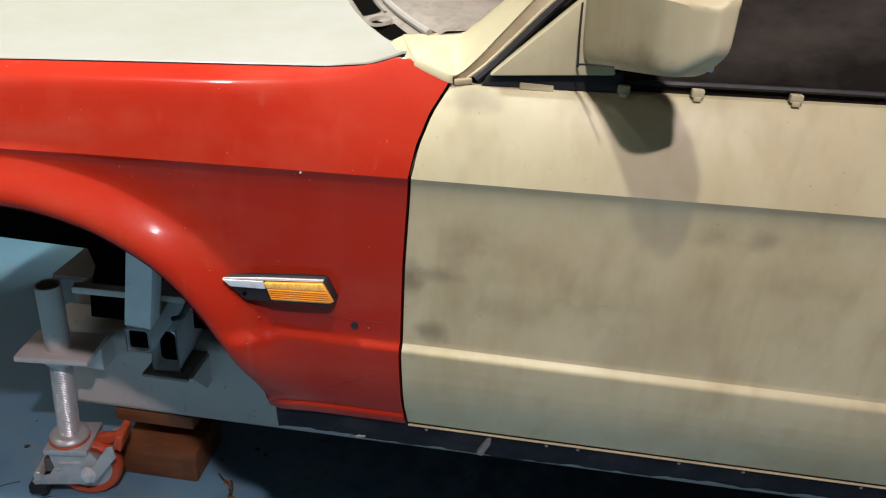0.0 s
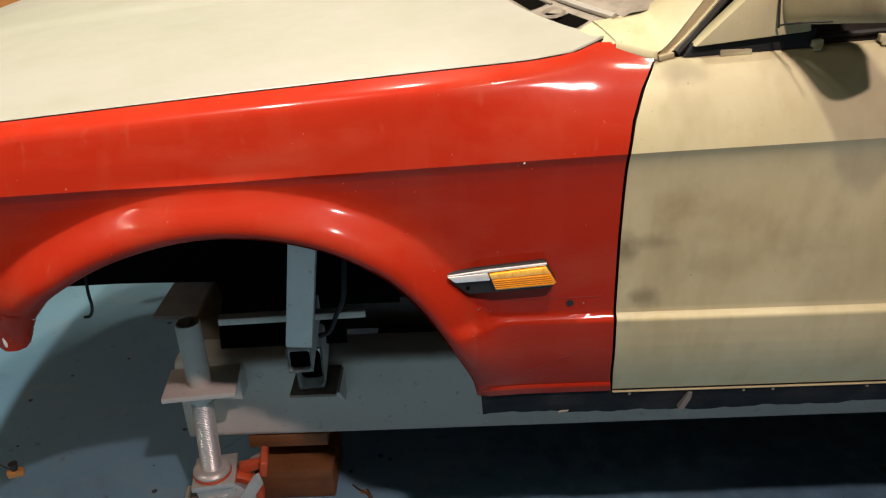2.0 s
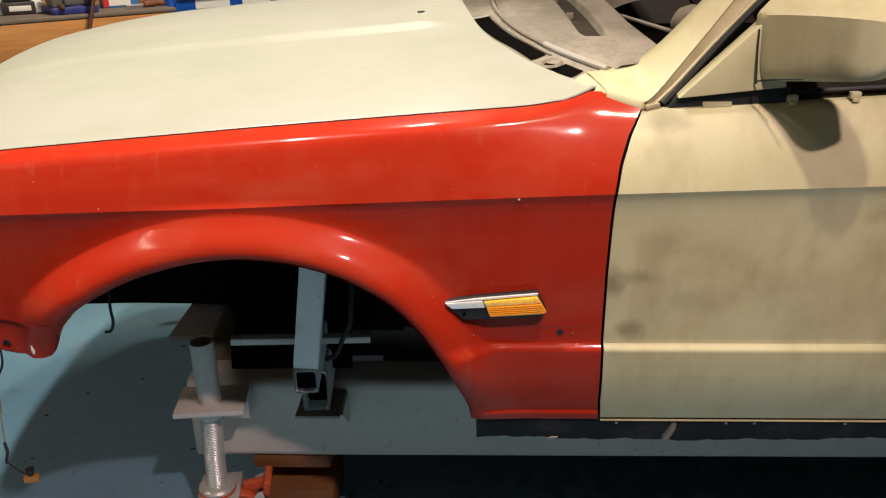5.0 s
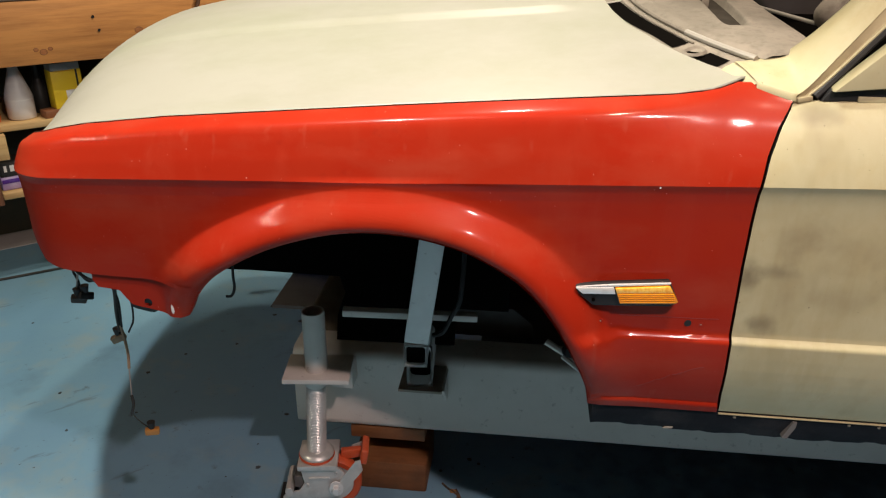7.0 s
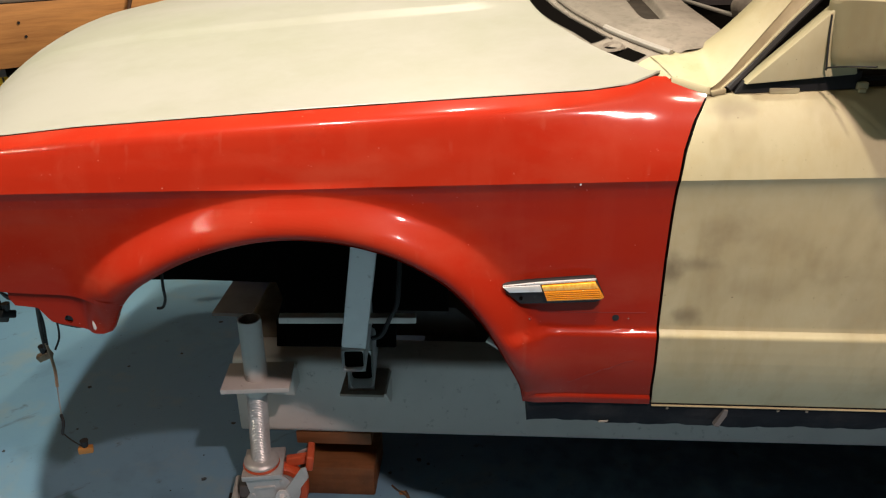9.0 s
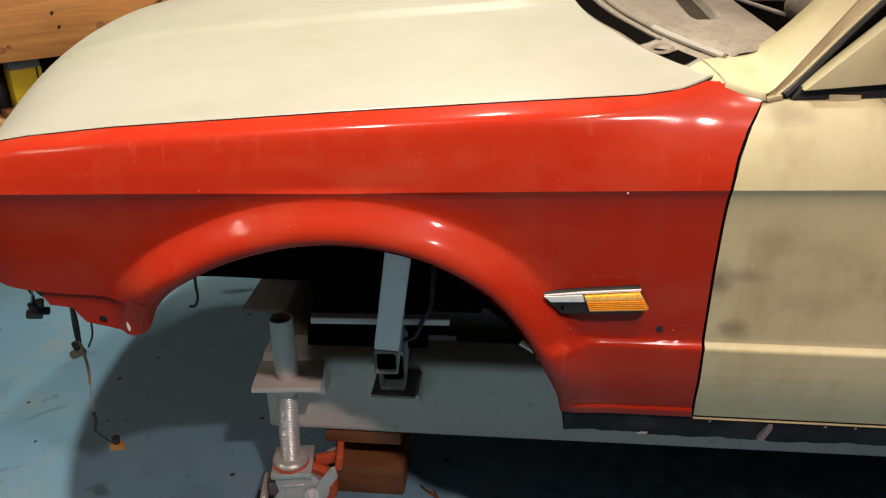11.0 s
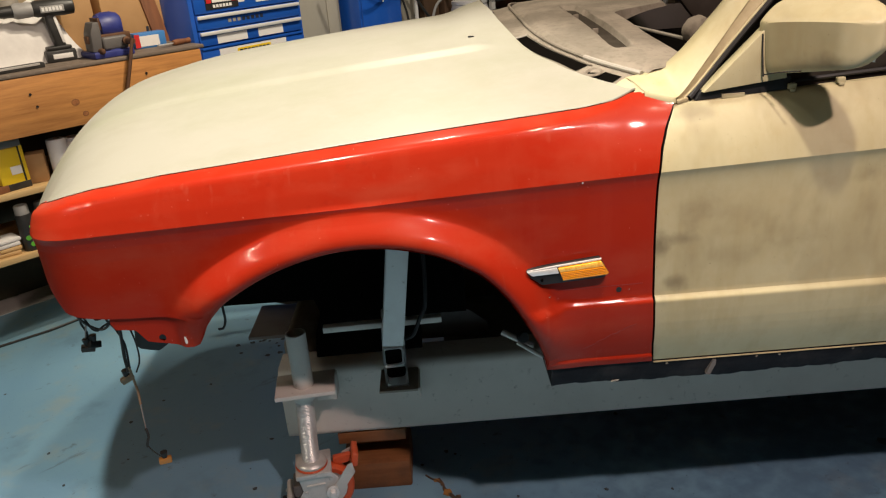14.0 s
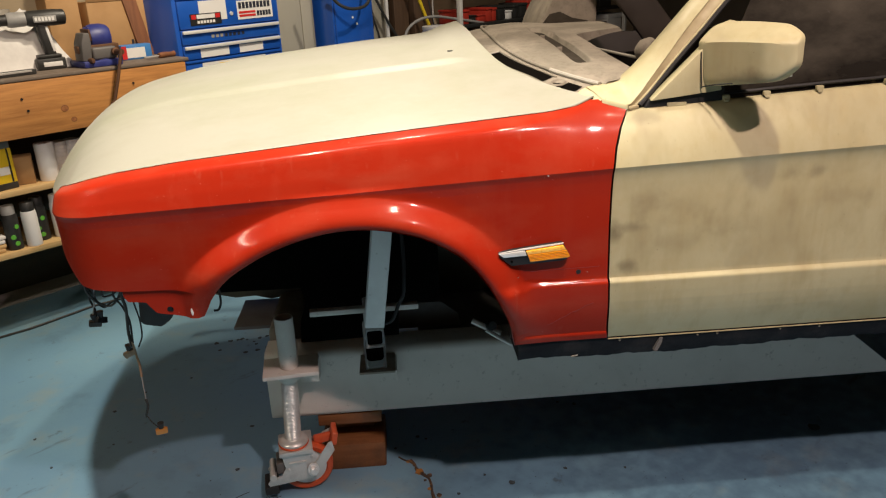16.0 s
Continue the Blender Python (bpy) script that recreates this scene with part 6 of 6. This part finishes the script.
GREY_BOARD = shader("grey_board", (0.36, 0.33, 0.27), 0.7, vary=((3.0, (1, 1, 0.4), 0.42, 0.72, (0.27, 0.24, 0.19), 0.8),), bump=0.1)
DARK_TIMBER = shader("dark_stained_timber", (0.075, 0.040, 0.022), 0.6, vary=((5.0, (8, 8, 0.7), 0.42, 0.72, (0.13, 0.075, 0.04), 0.8),), bump=0.3)
locker()
wall_strip("board_panel", 1.36, 1.98, 0.93, 1.045, 2.6, GREY_BOARD, "pale grey board panel on the wall", "panel")
wall_strip("board_panel", 2.0, 2.10, 0.95, 1.045, 2.6, GREY_BOARD, "narrow pale board on the wall", "panel")
wall_strip("board_panel", 2.53, 2.80, 0.97, 1.045, 2.6, GREY_BOARD, "pale beige board on the wall", "panel")
wall_strip("timber_stud", 2.84, 2.99, 0.93, 1.045, 2.6, DARK_TIMBER, "dark stained timber stud", "timber")
wall_strip("timber_stud", 3.02, 3.22, 0.90, 1.045, 2.6, DARK_TIMBER, "dark stained timber stud", "timber")
tagged(part("pipe", tube([room(2.755, 0.92, 0.0), room(2.755, 0.92, 2.6)], 0.014, 10, 0), WHITE), "white vertical pipe on the wall", "pipe")
hung_cable("hose", [(2.02, 0.70, 1.42), (2.10, 0.66, 1.30), (2.22, 0.64, 1.262), (2.36, 0.66, 1.30), (2.42, 0.70, 1.45)], 0.011, RUBBER_HOSE, "dark hose looped over the cabinet", "hose")
hung_cable("cable", [(2.53, 0.92, 1.45), (2.58, 0.92, 1.25), (2.66, 0.92, 1.05), (2.70, 0.92, 0.8)], 0.008, RUBBER_HOSE, "dark cable hanging on the wall")
hung_cable("cable", [(2.58, 0.90, 1.40), (2.70, 0.90, 1.20), (2.82, 0.89, 1.02), (2.95, 0.88, 0.9)], 0.010, RUBBER_HOSE, "thick dark cable hanging on the wall")
hung_cable("cable", [(2.62, 0.93, 1.18), (2.60, 0.92, 1.10), (2.56, 0.92, 1.04), (2.50, 0.92, 0.98)], 0.014, RUBBER_HOSE, "dark plug lead hanging on the wall")
hung_cable("broom_handle", [(3.135, 0.78, 0.92), (3.03, 0.80, 1.18), (2.88, 0.83, 1.55)], 0.013, YELLOW, "yellow pole leaning on the wall", "pole")
hung_cable("cable", [(3.06, 0.84, 1.5), (3.10, 0.80, 1.2), (3.14, 0.78, 0.95)], 0.006, RUBBER_HOSE, "thin black cable beside the yellow pole")
hung_cable("air_hose", [(2.70, 0.70, 0.98), (2.76, 0.70, 1.085), (2.88, 0.70, 1.14), (3.05, 0.70, 1.15), (3.25, 0.70, 1.12), (3.60, 0.70, 1.06)], 0.010, GREY_PLASTIC, "grey air hose in a loose arc", "hose")


def bucket():
    p = room(2.88, 0.50)
    t = thing("drum", (p.x, p.y, 0.0), "off-white plastic drum beyond the car", "drum")
    part("drum_body", lathe([(0.0, 0.0), (0.12, 0.0), (0.125, 0.02), (0.13, 1.04), (0.12, 1.075), (0.125, 1.08), (0.125, 1.10), (0.0, 1.105)], 24), MILKY, t)


def shelf_rack(u, v, label):
    p = room(u, v)
    t = thing("shelf_rack", (p.x, p.y, 0.0), label, "shelf", BENCH_YAW, "racks on the far wall")
    for x in (0.0, 1.16):
        for y in (0.0, 0.32):
            part("upright", box(x, x + 0.035, y, y + 0.035, 0.0, 1.9, 0.002), STEEL_GREY, t)
    for z in (0.25, 0.72, 1.04, 1.42, 1.80):
        part("shelf_board", box(0.0, 1.195, 0.0, 0.355, z, z + 0.025, 0.002), BLACK_PLASTIC, t)


def crate(u, v, z, w, h, mat, label, category="box"):
    p = room(u, v, z)
    t = thing("storage_box", (p.x, p.y, z), label, category, BENCH_YAW, "boxes on the far racks")
    part("box_body", box(0.0, w, 0.0, 0.24, 0.0, h * 0.82, 0.008), mat, t)
    part("box_lid", box(-0.006, w + 0.006, -0.006, 0.246, h * 0.82, h, 0.006), mat, t)


bucket()
racks = (3.28, 4.52)
for u in racks:
    shelf_rack(u, 0.66, "grey steel rack with black shelves on the far wall")
RED_PLASTIC = shader("red_plastic", (0.42, 0.035, 0.02), 0.45, vary=((15.0, ONE, 0.5, 0.8, (0.28, 0.02, 0.015), 0.5),))
mats = [(RED_PLASTIC, "red plastic storage box on a rack"), (BLACK_PLASTIC, "black plastic storage box on a rack"), (BLACK_PLASTIC, "black plastic storage box on a rack"), (GREY_PLASTIC, "grey plastic storage box on a rack"), (SKY, "blue plastic storage box on a rack"), (WHITE, "white carton on a rack")]
rng = random.Random(7)
for u in racks:
    for z in (0.745, 1.065, 1.445):
        x = 0.05
        while x < 0.95:
            # small mixed boxes stand on the middle shelf of the nearer rack
            small = u == racks[0] and z == 1.065
            w = rng.uniform(0.045, 0.10) if small else rng.uniform(0.12, 0.26)
            mat, lab = mats[rng.choice((0, 0, 1, 1, 1, 3, 5) if small else (0, 1, 1, 3, 3, 4, 5, 5))]
            crate(u + x, 0.70, z, w, rng.uniform(0.05, 0.16) if small else rng.uniform(0.12, 0.27), mat, lab)
            x += w + rng.uniform(0.01, 0.04)

# ---- floor and loose wiring ----
ORANGE_PLUG = shader("orange_plug", (0.48, 0.21, 0.04), 0.5)
LEAF = shader("dry_leaf", (0.34, 0.15, 0.03), 0.7, vary=((60.0, ONE, 0.45, 0.7, (0.20, 0.09, 0.02), 0.7),))
DIRT = shader("black_grime", (0.045, 0.055, 0.06), 0.8, vary=((60.0, ONE, 0.45, 0.7, (0.09, 0.13, 0.15), 0.8),))
TAPE = shader("tan_tape", (0.30, 0.21, 0.13), 0.6, vary=((60.0, ONE, 0.45, 0.7, (0.12, 0.09, 0.06), 0.7),))
tagged(part("floor_cable", tube([(-4.2, 0.35, 0.006), (-3.2, 1.0, 0.006), (-2.271, 1.669, 0.006), (-2.156, 1.756, 0.006), (-2.024, 1.891, 0.006), (-1.90, 2.0, 0.006), (-1.5, 2.2, 0.006), (-0.9, 2.25, 0.006)], 0.0055, 8, 6), RUBBER_HOSE), "thin dark cable lying across the floor", "cable")


def flake(pts, h, mat, name, label, category, x, y, yaw):
    bm = bmesh.new()
    top = [bm.verts.new((a, b, h * (0.6 + 0.4 * math.sin(7 * a + 5 * b)))) for a, b in pts]
    low = [bm.verts.new((a, b, 0.0)) for a, b in pts]
    n = len(pts)
    bm.faces.new(top)
    bm.faces.new(low[::-1])
    for i in range(n):
        bm.faces.new((low[i], low[(i + 1) % n], top[(i + 1) % n], top[i]))
    return tagged(part(name, bm, mat, m=pose(x, y, 0.001, 0, 0, yaw)), label, category)


rng = random.Random(3)
blob = lambda r, n=9: [(r * rng.uniform(0.55, 1.1) * math.cos(2 * math.pi * k / n), r * rng.uniform(0.5, 1.0) * math.sin(2 * math.pi * k / n)) for k in range(n)]
flake(blob(0.016), 0.005, LEAF, "dry_leaf", "small dry orange-brown leaf on the floor", "leaf", -0.395, 0.445, 20)
for x, y, r in ((0.948, 0.518, 0.022), (-0.111, 0.353, 0.012), (0.069, 0.402, 0.007), (-0.19, 0.40, 0.006), (-0.989, 0.53, 0.008), (-1.62, 0.62, 0.006), (-1.75, 0.80, 0.007), (-1.52, 0.95, 0.008)):
    flake(blob(r), 0.003, DIRT, "grime_flake", "small black flake of grime on the floor", "debris", x, y, rng.uniform(0, 360))
for k in range(14):
    flake(blob(rng.uniform(0.008, 0.016)), 0.001, DIRT, "grime_spot", "small dark grime spot on the floor", "stain", -1.13 + rng.uniform(-0.12, 0.14), 1.44 + rng.uniform(-0.10, 0.10), rng.uniform(0, 360))
SCRATCHES = [[(-1.201, 0.214), (-1.132, 0.251), (-1.089, 0.289), (-1.047, 0.319), (-0.984, 0.366), (-0.964, 0.388), (-0.93, 0.409)], [(-0.874, 0.359), (-0.85, 0.366), (-0.827, 0.377)]]
crack = [(-0.46, 0.53), (-0.443, 0.512), (-0.420, 0.495), (-0.407, 0.477), (-0.398, 0.450), (-0.390, 0.431), (-0.376, 0.415), (-0.365, 0.399), (-0.362, 0.36), (-0.353, 0.31), (-0.33, 0.2), (-0.30, 0.05), (-0.24, -0.2)]
for pts in SCRATCHES:
    tagged(part("floor_scratch", tube([(x, y, 0.0) for x, y in pts], 0.0016, 5, 4), DIRT), "fine dark crack in the floor paint", "crack")
CRACK = shader("brown_crack", (0.06, 0.038, 0.024), 0.85, vary=((40.0, ONE, 0.48, 0.68, (0.22, 0.12, 0.055), 0.8),))
wob = lambda k: 0.005 * math.sin(k * 2.3) + 0.004 * math.sin(k * 5.1)
tagged(part("floor_crack", join(tube([(x, y, 0.0002) for x, y in crack], 0.0032, 5, 3), tube([(x + wob(i), y + 0.006 + wob(i + 9), 0.0001) for i, (x, y) in enumerate(crack[2:11])], 0.0040, 5, 3)), CRACK), "ragged brown crack in the painted floor", "crack")
for k in range(10):
    x, y = crack[2 + k % 9]
    flake(blob(rng.uniform(0.005, 0.013)), 0.002, CRACK if k % 3 else LEAF, "paint_flake", "small brown flake of paint beside the floor crack", "debris", x + rng.uniform(-0.014, 0.014), y + rng.uniform(-0.012, 0.012), rng.uniform(0, 360))
for k in range(34):
    x, y = rng.uniform(-2.2, 1.2), rng.uniform(0.0, 1.3)
    if -0.9 < x and y > 0.45:
        y -= 0.5
    flake(blob(rng.uniform(0.003, 0.009), 7), 0.0015, DIRT, "grime_spot", "small dark grime spot on the floor", "stain", x, y, rng.uniform(0, 360))


def loom(name, strands, plugs, label):
    t = thing(name, strands[0][1][0], label, "wiring")
    o = Vector(strands[0][1][0])
    for r, pts, mat in strands:
        part("wire", tube([Vector(q) - o for q in pts], r, 7, 6), mat, t)
    for x, y, z, a, b, c, mat in plugs:
        body = part("plug", moved(box(-0.015, 0.015, -0.007, 0.007, -0.008, 0.008, 0.003), pose(x - o.x, y - o.y, z - o.z, a, b, c)), mat, t)
        part("plug_boot", moved(lathe([(0.0, 0.0), (0.006, 0.0), (0.009, 0.016), (0.0, 0.016)], 10), pose(x - o.x, y - o.y, z - o.z + 0.008, 0, 0, 0)), BLACK, t)


loom("wiring_loom", [
    (0.0026, [(-1.140, 0.13, 0.875), (-1.172, 0.15, 0.840), (-1.173, 0.165, 0.810), (-1.178, 0.170, 0.784), (-1.171, 0.170, 0.761), (-1.172, 0.168, 0.735)], BLACK),
    (0.0026, [(-1.130, 0.13, 0.880), (-1.163, 0.16, 0.815), (-1.160, 0.170, 0.775), (-1.148, 0.172, 0.762), (-1.132, 0.170, 0.772), (-1.100, 0.165, 0.795), (-1.065, 0.15, 0.850)], BLACK),
    (0.0030, [(-1.150, 0.13, 0.872), (-1.175, 0.15, 0.825), (-1.165, 0.165, 0.785), (-1.135, 0.17, 0.765), (-1.110, 0.17, 0.785), (-1.080, 0.16, 0.840)], RUBBER_HOSE),
    (0.0024, [(-1.125, 0.14, 0.870), (-1.140, 0.16, 0.815), (-1.142, 0.168, 0.792), (-1.115, 0.17, 0.800), (-1.090, 0.165, 0.83)], BLACK),
    (0.0020, [(-1.120, 0.14, 0.878), (-1.155, 0.16, 0.825), (-1.168, 0.168, 0.778), (-1.180, 0.170, 0.735)], GREY_PLASTIC),
], [(-1.176, 0.168, 0.722, 18, 10, 20, DARK_TRIM), (-1.162, 0.172, 0.728, -15, 24, 60, BLACK)], "black wires with a plug hanging under the nose")
loom("wiring_loom", [
    (0.0040, [(-1.070, 0.15, 0.865), (-1.098, 0.165, 0.801), (-1.096, 0.170, 0.756), (-1.102, 0.172, 0.692), (-1.101, 0.170, 0.650)], RUBBER_HOSE),
    (0.0030, [(-1.0975, 0.170, 0.664), (-1.094, 0.170, 0.625), (-1.088, 0.162, 0.600), (-1.084, 0.150, 0.572)], TAPE),
    (0.0026, [(-1.085, 0.15, 0.860), (-1.118, 0.165, 0.800), (-1.104, 0.170, 0.762), (-1.094, 0.172, 0.720), (-1.096, 0.170, 0.660)], BLACK),
    (0.0021, [(-1.060, 0.16, 0.860), (-1.076, 0.175, 0.800), (-1.078, 0.180, 0.763), (-1.074, 0.185, 0.718), (-1.076, 0.185, 0.671), (-1.088, 0.180, 0.642)], BLACK),
    (0.0014, [(-1.084, 0.150, 0.572), (-1.080, 0.138, 0.538), (-1.076, 0.128, 0.512)], GREY_PLASTIC),
    (0.0030, [(-1.076, 0.128, 0.520), (-1.074, 0.126, 0.500), (-1.082, 0.128, 0.476), (-1.084, 0.130, 0.468)], BLACK),
    (0.0014, [(-1.082, 0.129, 0.470), (-1.078, 0.145, 0.440), (-1.069, 0.162, 0.410)], BLACK),
], [(-1.112, 0.178, 0.628, 10, -22, 15, TAPE), (-1.067, 0.166, 0.400, 5, 3, 20, ORANGE_PLUG)], "taped wiring loom with plugs hanging under the nose")
loom("wiring_loom", [(0.0032, [(-0.900, 0.32, 0.800), (-0.897, 0.30, 0.735), (-0.897, 0.30, 0.700), (-0.905, 0.30, 0.679), (-0.918, 0.30, 0.676)], BLACK)], [], "short black lead hanging behind the wing")
